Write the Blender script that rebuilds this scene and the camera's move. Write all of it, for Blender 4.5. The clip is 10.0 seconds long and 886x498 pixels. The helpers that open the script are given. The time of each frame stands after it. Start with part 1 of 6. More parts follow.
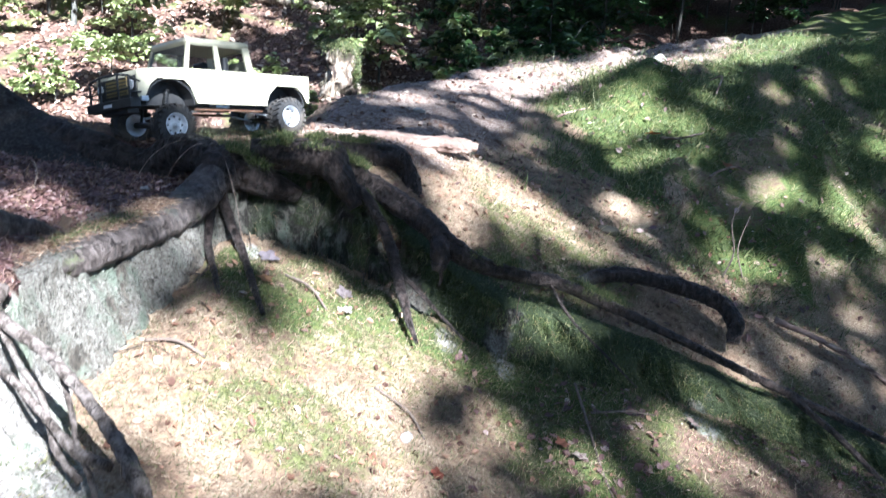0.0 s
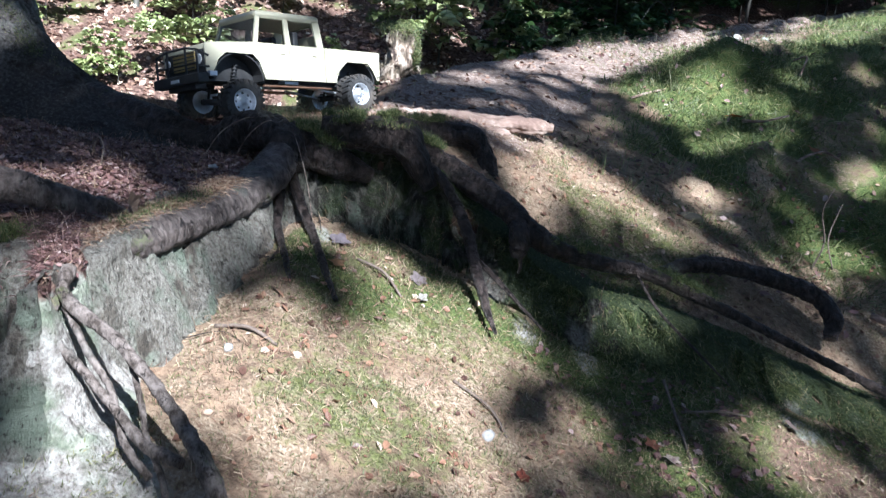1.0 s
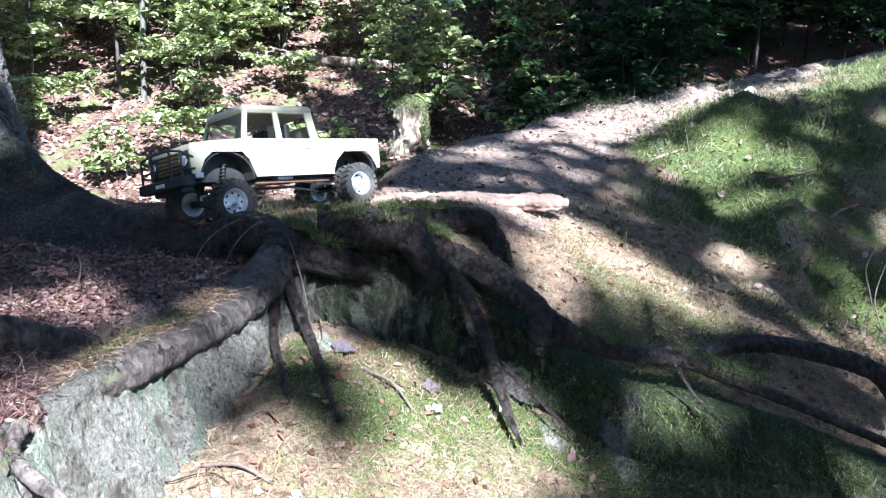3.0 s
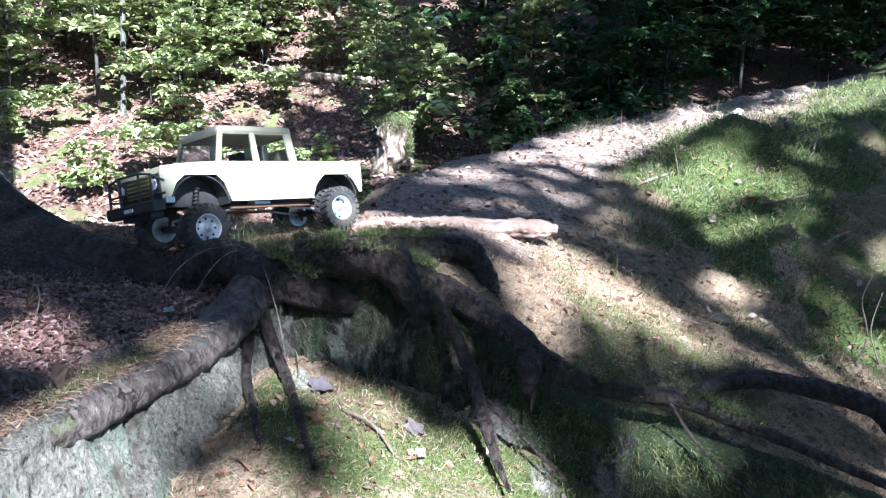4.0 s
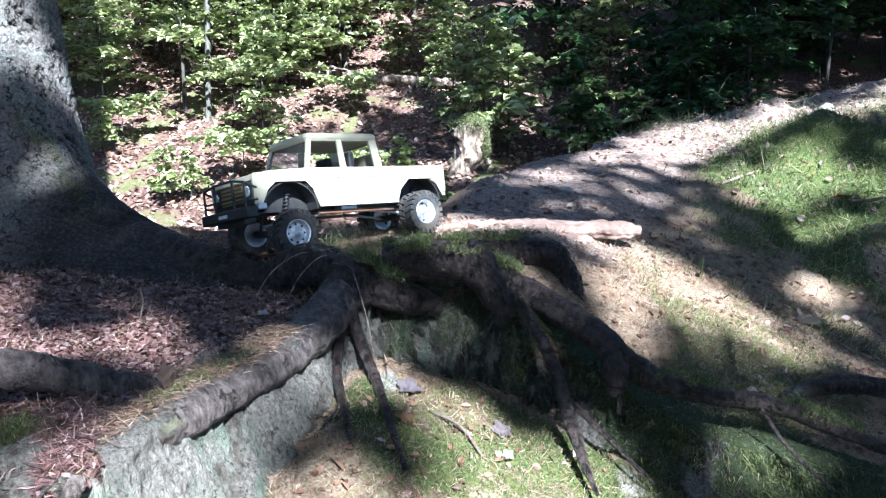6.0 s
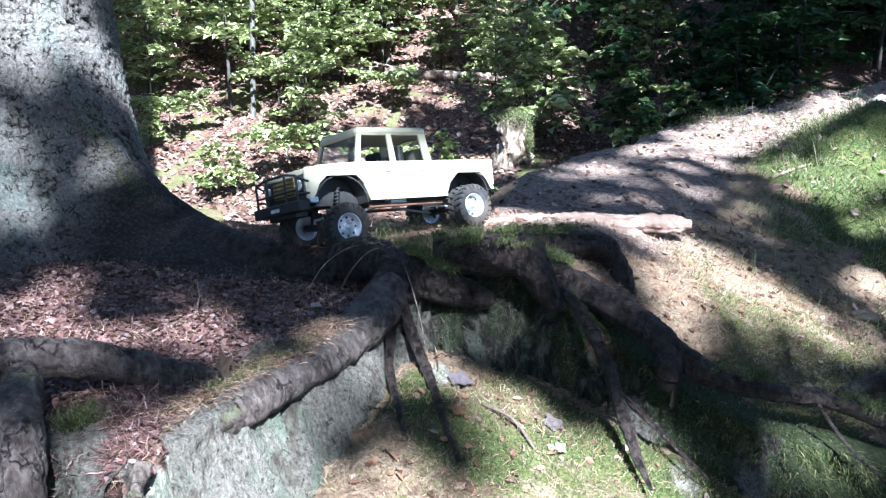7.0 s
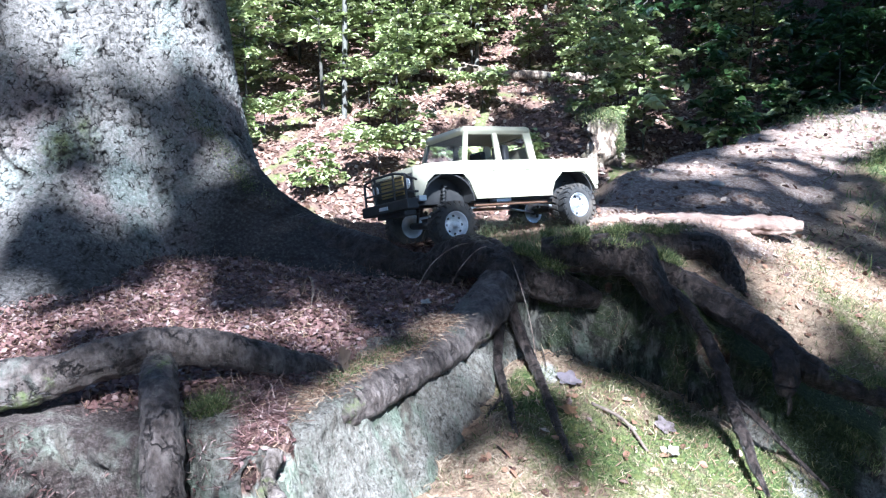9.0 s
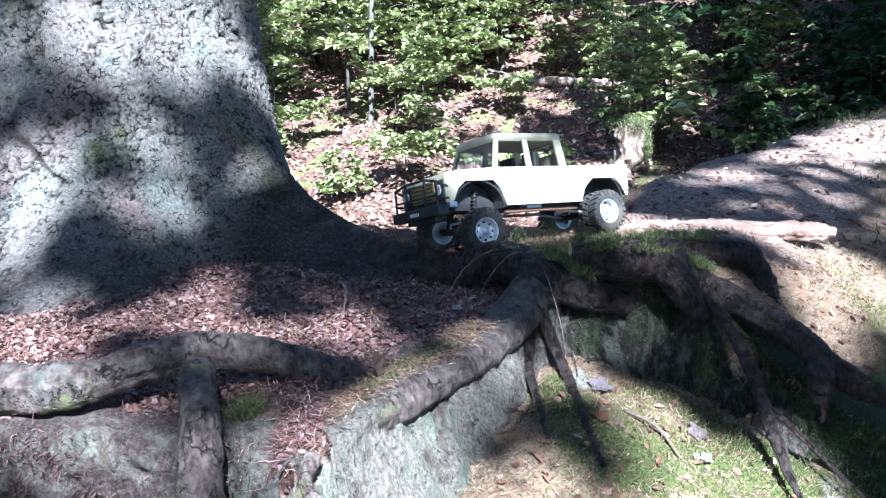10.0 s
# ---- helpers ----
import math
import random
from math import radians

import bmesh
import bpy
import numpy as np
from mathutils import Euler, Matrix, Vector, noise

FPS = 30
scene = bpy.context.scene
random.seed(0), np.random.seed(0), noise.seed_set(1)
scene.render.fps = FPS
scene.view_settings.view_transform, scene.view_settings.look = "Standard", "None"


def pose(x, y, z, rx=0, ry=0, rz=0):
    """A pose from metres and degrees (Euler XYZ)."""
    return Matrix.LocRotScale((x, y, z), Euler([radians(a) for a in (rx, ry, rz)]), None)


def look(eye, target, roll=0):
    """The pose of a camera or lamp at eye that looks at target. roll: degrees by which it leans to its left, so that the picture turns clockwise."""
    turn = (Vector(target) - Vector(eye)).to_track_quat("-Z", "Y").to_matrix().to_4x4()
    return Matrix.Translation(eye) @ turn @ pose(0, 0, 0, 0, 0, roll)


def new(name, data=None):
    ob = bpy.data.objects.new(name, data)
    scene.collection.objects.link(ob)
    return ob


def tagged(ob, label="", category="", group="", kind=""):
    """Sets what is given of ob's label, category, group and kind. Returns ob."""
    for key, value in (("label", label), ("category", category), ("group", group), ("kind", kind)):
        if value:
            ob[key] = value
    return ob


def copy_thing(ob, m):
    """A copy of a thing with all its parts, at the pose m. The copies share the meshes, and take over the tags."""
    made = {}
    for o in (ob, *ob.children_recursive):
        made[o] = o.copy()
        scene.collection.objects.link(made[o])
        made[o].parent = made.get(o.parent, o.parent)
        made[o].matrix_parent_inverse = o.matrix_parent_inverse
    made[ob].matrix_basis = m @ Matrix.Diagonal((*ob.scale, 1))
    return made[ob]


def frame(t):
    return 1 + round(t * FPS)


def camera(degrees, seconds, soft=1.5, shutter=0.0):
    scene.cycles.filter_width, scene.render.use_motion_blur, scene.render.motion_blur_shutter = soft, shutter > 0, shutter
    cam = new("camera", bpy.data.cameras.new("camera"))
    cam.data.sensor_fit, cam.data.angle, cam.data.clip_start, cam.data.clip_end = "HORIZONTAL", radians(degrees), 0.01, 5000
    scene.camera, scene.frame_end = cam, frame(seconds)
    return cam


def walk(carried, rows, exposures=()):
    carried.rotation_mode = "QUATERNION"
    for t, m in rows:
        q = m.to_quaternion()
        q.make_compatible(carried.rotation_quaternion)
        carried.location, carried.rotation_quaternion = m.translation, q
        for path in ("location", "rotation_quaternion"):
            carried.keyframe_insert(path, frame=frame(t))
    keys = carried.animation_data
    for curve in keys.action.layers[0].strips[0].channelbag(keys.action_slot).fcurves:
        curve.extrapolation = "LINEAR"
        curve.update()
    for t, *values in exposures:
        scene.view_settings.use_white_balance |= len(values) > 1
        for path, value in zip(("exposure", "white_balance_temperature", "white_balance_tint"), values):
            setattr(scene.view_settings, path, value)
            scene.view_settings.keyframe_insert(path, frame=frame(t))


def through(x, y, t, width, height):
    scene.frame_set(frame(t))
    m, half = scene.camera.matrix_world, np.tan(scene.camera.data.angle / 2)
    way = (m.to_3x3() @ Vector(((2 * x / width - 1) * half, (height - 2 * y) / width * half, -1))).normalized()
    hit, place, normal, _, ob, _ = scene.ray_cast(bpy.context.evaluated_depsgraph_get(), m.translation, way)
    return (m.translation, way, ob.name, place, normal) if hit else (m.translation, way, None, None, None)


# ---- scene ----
cam = camera(55.0, 10.0, soft=1.25, shutter=0.2)
PATH = [
    (0, (-0.037, 0.032, 1.094), (0.035, 1.961, 0.574), 4.7),
    (0.5, (-0.084, 0.007, 1.038), (-0.046, 1.899, 0.391), 6.6),
    (1, (-0.107, 0.156, 1.051), (-0.151, 2.076, 0.49), 4.6),
    (1.5, (-0.067, 0.236, 1.051), (-0.166, 2.172, 0.558), 3.1),
    (2, (-0.049, 0.32, 1.08), (-0.169, 2.267, 0.642), 1.3),
    (2.5, (-0.07, 0.321, 1.079), (-0.194, 2.273, 0.657), 0.3),
    (4, (-0.098, 0.475, 1.093), (-0.163, 2.437, 0.715), 1.0),
    (4.5, (-0.107, 0.473, 1.107), (-0.192, 2.439, 0.752), 1.0),
    (5, (-0.118, 0.461, 1.101), (-0.255, 2.425, 0.748), 0.6),
    (5.5, (-0.114, 0.458, 1.107), (-0.306, 2.414, 0.739), 0.1),
    (7, (-0.145, 0.446, 1.102), (-0.478, 2.379, 0.712), -0.8),
    (7.5, (-0.158, 0.45, 1.098), (-0.542, 2.373, 0.703), -0.9),
    (8, (-0.191, 0.441, 1.097), (-0.624, 2.353, 0.7), -0.9),
    (8.5, (-0.198, 0.436, 1.098), (-0.682, 2.336, 0.703), -1.1),
    (9, (-0.206, 0.423, 1.099), (-0.725, 2.316, 0.714), -1.2),
    (9.5, (-0.217, 0.418, 1.095), (-0.765, 2.305, 0.721), -1.3),
    (10, (-0.218, 0.408, 1.101), (-0.793, 2.288, 0.732), -1.5),
]
walk(cam, [(t, look(eye, target, roll)) for t, eye, target, roll in PATH], [(0, 2.9, 5000, 10), (0.5, 2.75, 5000, 10), (1, 2.16, 5000, 10), (1.5, 2.2, 5000, 10), (2, 2.55, 5000, 10), (2.5, 2.7, 4920, 10), (7, 2.72, 4850, 10), (10, 2.82, 4780, 11)])

# ---- world, sun, exposure ----
SUN_FROM = Vector((0.42, -0.86, 0.98)).normalized()   # towards the sun
world = bpy.data.worlds.new("sky")
scene.world = world
world.use_nodes = True
wn = world.node_tree.nodes
sky = wn.new("ShaderNodeTexSky")
sky.sky_type = 'NISHITA'
sky.sun_disc = False
sky.sun_elevation = math.asin(SUN_FROM.z)
sky.sun_rotation = math.atan2(SUN_FROM.x, SUN_FROM.y)
wn["Background"].inputs["Strength"].default_value = 0.05
world.node_tree.links.new(sky.outputs[0], wn["Background"].inputs["Color"])
sun = new("sun", bpy.data.lights.new("sun", 'SUN'))
sun.data.energy, sun.data.angle, sun.data.color = 5.0, radians(0.6), (1.0, 0.92, 0.79)
sun.matrix_world = look(SUN_FROM * 30, (0, 0, 0))


# ---- numeric helpers ----
def lattice(ix, iy, iz, seed):
    h = (ix.astype(np.int64) * 374761393 + iy.astype(np.int64) * 668265263 + iz.astype(np.int64) * 2147483647 + seed * 974711) & 0xFFFFFFFF
    h = ((h ^ (h >> 13)) * 1274126177) & 0xFFFFFFFF
    return ((h ^ (h >> 16)) & 0xFFFF) / 65535.0


def value_noise(x, y, z=0.0, seed=0):
    """Smooth noise from -1 to 1."""
    x, y, z = np.broadcast_arrays(np.asarray(x, float), np.asarray(y, float), np.asarray(z, float))
    ix, iy, iz = np.floor(x), np.floor(y), np.floor(z)
    fx, fy, fz = x - ix, y - iy, z - iz
    fx, fy, fz = (f * f * (3 - 2 * f) for f in (fx, fy, fz))
    out = 0
    for dx in (0, 1):
        for dy in (0, 1):
            for dz in (0, 1):
                w = (fx if dx else 1 - fx) * (fy if dy else 1 - fy) * (fz if dz else 1 - fz)
                out = out + w * lattice(ix + dx, iy + dy, iz + dz, seed)
    return out * 2 - 1


def fbm(x, y, z=0.0, octaves=4, seed=0):
    total, amp = 0, 0.5
    for i in range(octaves):
        k = 2.03 ** i
        total = total + amp * value_noise(np.asarray(x) * k, np.asarray(y) * k, np.asarray(z) * k, seed + i)
        amp *= 0.5
    return total


def smooth(a, b, v):
    t = np.clip((v - a) / (b - a), 0, 1)
    return t * t * (3 - 2 * t)


def bump_at(x, y, cx, cy, rx, ry):
    return np.exp(-((x - cx) / rx) ** 2 - ((y - cy) / ry) ** 2)


def side_of(x, y, line):
    """Signed distance to a plan polyline that runs left to right: positive beyond it."""
    best = np.full(np.shape(x), 1e9)
    sign = np.ones(np.shape(x))
    for (ax, ay), (bx, by) in zip(line[:-1], line[1:]):
        ex, ey = bx - ax, by - ay
        t = np.clip(((x - ax) * ex + (y - ay) * ey) / (ex * ex + ey * ey), 0, 1)
        px, py = x - ax - t * ex, y - ay - t * ey
        d = np.hypot(px, py)
        s = np.where(ex * (y - ay) - ey * (x - ax) >= 0, 1.0, -1.0)
        near = d < best - 1e-9
        sign = np.where(near, s, sign)
        best = np.where(near, d, best)
    return best * sign


# ---- the lie of the land ----
SCARP = [(-9, 0.6), (-2.6, 1.1), (-1.5, 1.3), (-1.1, 1.44), (-0.95, 1.46), (-0.87, 1.53), (-0.83, 1.44), (-0.8, 1.37), (-0.745, 1.37), (-0.735, 1.6), (-0.71, 1.82),
         (-0.66, 2.02), (-0.62, 2.22), (-0.53, 2.42), (-0.33, 2.5), (-0.15, 2.46), (0.0, 2.37), (0.3, 2.3), (0.7, 2.35), (1.1, 2.35), (1.7, 2.36), (9, 2.6)]
CREST = [(-12, 2.2), (-3.5, 3.5), (-1.6, 2.98), (-1.05, 2.86), (-0.72, 3.02), (-0.5, 3.3), (-0.18, 4.4), (0.5, 5.8), (1.0, 6.5), (1.6, 7.3), (3, 9), (7, 13), (30, 36)]


def lower_land(x, y):
    z = -0.16 - 0.3 * np.clip(x, -0.7, 2.5) + 0.22 * np.clip(y, -3, 2.13)
    return z - 0.055 * bump_at(x, y, 0.2, 2.0, 0.3, 0.35) - 0.1 * smooth(2.5, 9, np.abs(x))


def upper_land(x, y):
    spine = np.interp(y, [2.2, 2.9, 3.4, 4.5, 5.8, 7.0, 9, 14], [0.66, 0.665, 0.67, 0.76, 0.86, 0.92, 1.1, 1.5])
    sx = np.interp(y, [2.5, 3.2, 4.5, 5.8, 7, 9], [-0.25, -0.1, 0.25, 0.9, 1.5, 3])
    k = np.clip(-0.37 + 0.17 * (y - 3), -0.37, 0.13)
    right = np.clip(x - sx, 0, 6)
    z = spine + k * right
    z = z - 0.42 * np.clip(2.72 - y, 0, 0.6) * smooth(-0.25, 0.15, x)
    shelf = smooth(-0.5, -0.66, x) * smooth(2.62, 2.4, y)                   # plateau by the tree
    z = z * (1 - shelf) + shelf * (0.598 + 0.02 * smooth(-0.9, -1.3, x) + 0.05 * bump_at(x, y, -1.75, 2.5, 0.5, 0.5))
    z = z + 0.16 * bump_at(x, y, 1.75, 4.6, 0.55, 0.75) + 0.12 * bump_at(x, y, 1.1, 4.75, 0.35, 0.4)
    z = z - 0.06 * bump_at(x, y, 1.3, 3.3, 0.35, 0.3)
    return z


def beyond_land(x, y):
    floor = -0.32 + 0.06 * np.clip(-x - 3, -3, 3)
    bank = np.log1p(np.exp((y - 6.3 - 0.12 * np.clip(x, -6, 6)) * 2.2)) / 2.2
    bank = 0.34 * np.minimum(bank, 14) + 0.12 * np.clip(bank - 14, 0, 100)
    lumps = 0.22 * fbm(x * 0.55, y * 0.55, seed=21) * smooth(6.5, 9, y)
    terrace = 0.12 * np.sin(y * 2.1 + 1.3 * value_noise(x * 0.5, y * 0.3, seed=5)) * smooth(8, 9.5, y)
    return floor + bank + lumps + terrace + 0.16 * bump_at(x, y, -0.85, 8.3, 0.5, 0.5)


def land(x, y):
    """Height of the ground and the share of each cover: moss, litter, clay, path."""
    x, y = np.asarray(x, float), np.asarray(y, float)
    d = side_of(x, y, SCARP)
    near = smooth(6, 2.5, np.hypot(x, y - 2))
    d = d + near * (0.018 * value_noise(x * 8, y * 8, seed=3) + 0.008 * value_noise(x * 26, y * 26, seed=7) + 0.006 * value_noise(x * 40, y * 40, seed=4) + 0.005 * value_noise(x * 100, y * 100, seed=6))
    d = d + near * (0.016 * value_noise(x * 34, y * 5, seed=9) * smooth(-0.5, -0.35, x) + 0.006 * value_noise(x * 5, y * 36, seed=10) * smooth(-0.45, -0.6, x))
    width = 0.052 + 0.013 * smooth(-0.6, -0.4, x) + 0.025 * smooth(0.0, 0.3, x) + 0.2 * bump_at(x, y, -0.56, 1.22, 0.22, 0.2) + 0.03 * value_noise(x * 4, y * 4, seed=8)
    back = d - 0.05 * smooth(-1.9, -1.6, x) * smooth(1.9, 1.6, x)      # the earth face is a sheet of its own before this step
    rise = smooth(-width, 0.0, back) * 0.93 + 0.07 * smooth(-0.22, 0.05, back)
    low, up, far = lower_land(x, y), upper_land(x, y), beyond_land(x, y)
    low = low - 0.05 * np.exp(-((d + 0.08) / 0.075) ** 2) * smooth(-0.5, -0.62, x) * smooth(1.4, 1.6, y)
    low = np.where(d > 0.1, np.minimum(low, up), low)
    step = np.maximum(up - low, 0)
    z = np.where(up > low, low + step * rise, low)
    z = z - (0.02 + 0.02 * smooth(-0.62, -0.5, x)) * np.exp(-(np.clip(d, 0, 1) / 0.09) ** 2) * rise * smooth(0.3, -0.1, x)
    c = side_of(x, y, CREST)
    c = c + 0.10 * value_noise(x * 2.3, y * 2.3, seed=12) + 0.03 * value_noise(x * 9, y * 9, seed=13)
    over = smooth(0.0, 0.5, c)
    drop = z - 0.5 * np.clip(c, 0, 60) - 0.35 * smooth(0.0, 0.9, c)
    z = np.where(c > 0, np.logaddexp(drop * 9, far * 9) / 9, z)
    z = np.where(c > 0, np.maximum(np.minimum(z, np.maximum(drop, far) + 0.04), np.maximum(drop, far)), z)
    z = z + near * (0.012 * fbm(x * 7, y * 7, octaves=4, seed=30) + 0.006 * fbm(x * 34, y * 34, octaves=3, seed=31))
    z = z - 0.09 * bump_at(x, y, -0.545, 1.265, 0.045, 0.04)                 # hollow under the braided roots
    hummock = smooth(0.5, 1.1, x) * smooth(3.0, 3.6, y) * (1 - over)
    z = z + (1 - near) * (0.02 + 0.04 * over) * fbm(x * 2.5, y * 2.5, octaves=4, seed=32) + hummock * (0.14 * fbm(x * 2.6, y * 2.6, octaves=4, seed=33) + 0.06 * fbm(x * 9, y * 9, octaves=3, seed=34))
    face = np.clip(4 * rise * (1 - rise), 0, 1) * (step > 0.07)
    foot = smooth(-width - 0.012, -width + 0.006, d) * smooth(0.0, -0.015, d) * smooth(-0.5, -0.62, x) * (step > 0.07)
    patch = 0.5 + 0.9 * fbm(x * 3.2, y * 3.2, octaves=4, seed=40)
    clay = np.maximum(smooth(0.25, 0.7, face), foot) * (smooth(-0.42, -0.58, x) * (0.12 + 0.88 * smooth(-1.05, -0.88, x)) * (0.35 + 0.65 * smooth(2.05, 1.8, y + 0.25 * (patch - 0.5))) + 0.35 * smooth(0.45, 0.8, patch) + bump_at(x, y, -0.465, 2.26, 0.03, 0.08))
    clay = np.clip(clay + 0.9 * bump_at(x, y, -0.52, 1.22, 0.14, 0.12) + 0.9 * bump_at(x, y, -0.465, 2.25, 0.028, 0.07) + bump_at(x, y, -0.02, 2.33, 0.035, 0.05) + bump_at(x, y, 0.07, 2.2, 0.035, 0.07) + bump_at(x, y, 0.235, 2.17, 0.035, 0.06) + bump_at(x, y, 0.8, 2.17, 0.06, 0.07), 0, 1)
    sx = np.interp(y, [2.6, 3.2, 4.5, 5.4, 5.8, 7, 9], [-0.35, -0.2, 0.15, 0.85, 1.15, 1.8, 3.2])
    path = smooth(0.75, 0.25, np.abs(x - sx) / np.interp(y, [2.7, 3.5, 4.6, 5.4, 9], [0.6, 0.75, 0.85, 1.25, 1.4])) * smooth(2.65, 3.0, y) * (1 - smooth(0.05, 0.35, c)) * smooth(12, 9, y)
    plateau = smooth(0.0, 0.06, d) * smooth(-0.52, -0.7, x) * smooth(3.2, 2.7, y)
    right = smooth(0.6, 1.15, x + 0.25 * (y - 3.9) + 0.3 * (patch - 0.5)) * smooth(2.9, 3.5, y) * (1 - over) * (0.35 + 0.9 * smooth(0.35, 0.6, patch))
    wall = smooth(0.2, 0.6, face) * (1 - clay) * smooth(-0.55, -0.4, x)
    lowgreen = smooth(-0.02, -0.12, d) * (0.2 + 0.34 * smooth(0.5, 0.85, patch) + 0.12 * smooth(0.0, 0.35, x) + 0.6 * bump_at(x, y, -0.52, 2.14, 0.06, 0.08) + 0.4 * bump_at(x, y, -0.22, 2.05, 0.3, 0.2) + 0.35 * smooth(-0.3, -0.16, d) * smooth(-0.45, -0.3, x))
    slope = smooth(0.0, 0.1, d) * smooth(-0.2, 0.1, x) * (0.1 + 0.42 * smooth(0.46, 0.72, patch))
    clay = np.clip(clay + wall * (0.22 + 0.35 * smooth(0.0, 0.4, value_noise(x * 30, y * 14, seed=44))) * smooth(0.05, -0.05, x), 0, 1)
    lip = smooth(-0.02, 0.02, d) * smooth(0.14, 0.06, d) * smooth(0.15, 0.35, x) * 0.6
    moss = np.clip(right + lip + wall * (0.4 + 0.5 * smooth(0.0, 0.15, x)) + np.maximum(lowgreen, slope) * (1 - plateau) * (1 - over), 0, 1) * (1 - path)
    moss = np.clip(moss + 0.6 * over * smooth(0.62, 0.8, patch), 0, 1)
    # Litter tone on the steep wall also darkens it for its shade.
    litter = np.clip(plateau + smooth(-0.86, -0.95, x) * smooth(0.05, -0.02, d) + 0.9 * smooth(0.15, 0.5, face) + 0.6 * smooth(0.1, 0.4, x) * smooth(-0.02, -0.1, d) + over * (1 - 0.6 * smooth(0.62, 0.8, patch)), 0, 1)
    front = smooth(0.45, 1.05, y + 0.35 * value_noise(x * 1.7, y * 1.7, seed=46))                       # plain needle floor before the bank
    floor = 0.3 + 0.5 * fbm(x * 0.9, y * 0.9, octaves=4, seed=47)
    moss, litter = moss * front + (1 - front) * np.clip(floor - 0.2, 0, 1), litter * front + (1 - front) * np.clip(0.8 - floor, 0, 1)
    return z, np.stack([moss, litter, clay, path], -1)


def ground_z(x, y):
    return float(land(np.array([x]), np.array([y]))[0][0])


# ---- materials ----
def nodes_of(name):
    m = bpy.data.materials.new(name)
    m.use_nodes = True
    t = m.node_tree
    return m, t, t.nodes["Principled BSDF"]


def add(t, kind, **values):
    n = t.nodes.new(kind)
    for key, v in values.items():
        n.inputs[key].default_value = v
    return n


def noise_tex(t, scale, detail=5.0, rough=0.6, coord="Object", stretch=None):
    c = t.nodes.new("ShaderNodeTexCoord").outputs[coord]
    if stretch:
        mp = t.nodes.new("ShaderNodeMapping")
        mp.inputs["Scale"].default_value = stretch
        t.links.new(c, mp.inputs["Vector"])
        c = mp.outputs[0]
    n = add(t, "ShaderNodeTexNoise", Scale=scale, Detail=detail, Roughness=rough)
    t.links.new(c, n.inputs["Vector"])
    return n.outputs["Fac"]


def ramp(t, fac, stops):
    r = t.nodes.new("ShaderNodeValToRGB")
    e = r.color_ramp.elements
    while len(e) < len(stops):
        e.new(0.5)
    for el, (p, c) in zip(e, stops):
        el.position, el.color = p, (*c, 1)
    t.links.new(fac, r.inputs[0])
    return r.outputs[0]


def mix(t, fac, a, b, mode='MIX'):
    m = t.nodes.new("ShaderNodeMix")
    m.data_type, m.blend_type = 'RGBA', mode
    if isinstance(fac, (int, float)):
        m.inputs[0].default_value = fac
    else:
        t.links.new(fac, m.inputs[0])
    for s, v in ((m.inputs[6], a), (m.inputs[7], b)):
        if isinstance(v, tuple):
            s.default_value = (*v, 1)
        else:
            t.links.new(v, s)
    return m.outputs[2]


def bumped(t, shader, height, strength, distance):
    b = add(t, "ShaderNodeBump", Strength=strength, Distance=distance)
    t.links.new(height, b.inputs["Height"])
    t.links.new(b.outputs[0], shader.inputs["Normal"])


def scaled(t, value, low, high):
    m = t.nodes.new("ShaderNodeMapRange")
    m.inputs[1].default_value, m.inputs[2].default_value = low, high
    t.links.new(value, m.inputs[0])
    return m.outputs[0]


def surface(name, stops, scale, rough=0.85, relief=0.6, depth=0.01, stretch=None, stain=None, metal=0.0, detail=6.0):
    """Two scales of noise in the colour, and relief from the finer one."""
    m, t, s = nodes_of(name)
    fine = noise_tex(t, scale, detail, 0.65, stretch=stretch)
    col = ramp(t, fine, stops)
    if stain:
        col = mix(t, scaled(t, noise_tex(t, scale * 0.17, 4.0), 0.45, 0.65), col, stain)
    t.links.new(col, s.inputs["Base Color"])
    s.inputs["Roughness"].default_value, s.inputs["Metallic"].default_value = rough, metal
    if relief:
        bumped(t, s, fine, relief, depth)
    return m


def leaf_material(name, stops, through=0.35, gloss=0.45):
    m, t, s = nodes_of(name)
    g = t.nodes.new("ShaderNodeNewGeometry")
    col = ramp(t, g.outputs["Random Per Island"], stops)
    col = mix(t, 0.35, col, ramp(t, noise_tex(t, 60), [(0.3, (0.5, 0.5, 0.5)), (0.7, (1, 1, 1))]), 'MULTIPLY')
    t.links.new(col, s.inputs["Base Color"])
    s.inputs["Roughness"].default_value = gloss
    tr = t.nodes.new("ShaderNodeBsdfTranslucent")
    t.links.new(col, tr.inputs["Color"])
    mx = t.nodes.new("ShaderNodeMixShader")
    mx.inputs[0].default_value = through
    t.links.new(s.outputs[0], mx.inputs[1])
    t.links.new(tr.outputs[0], mx.inputs[2])
    t.links.new(mx.outputs[0], t.nodes["Material Output"].inputs["Surface"])
    return m


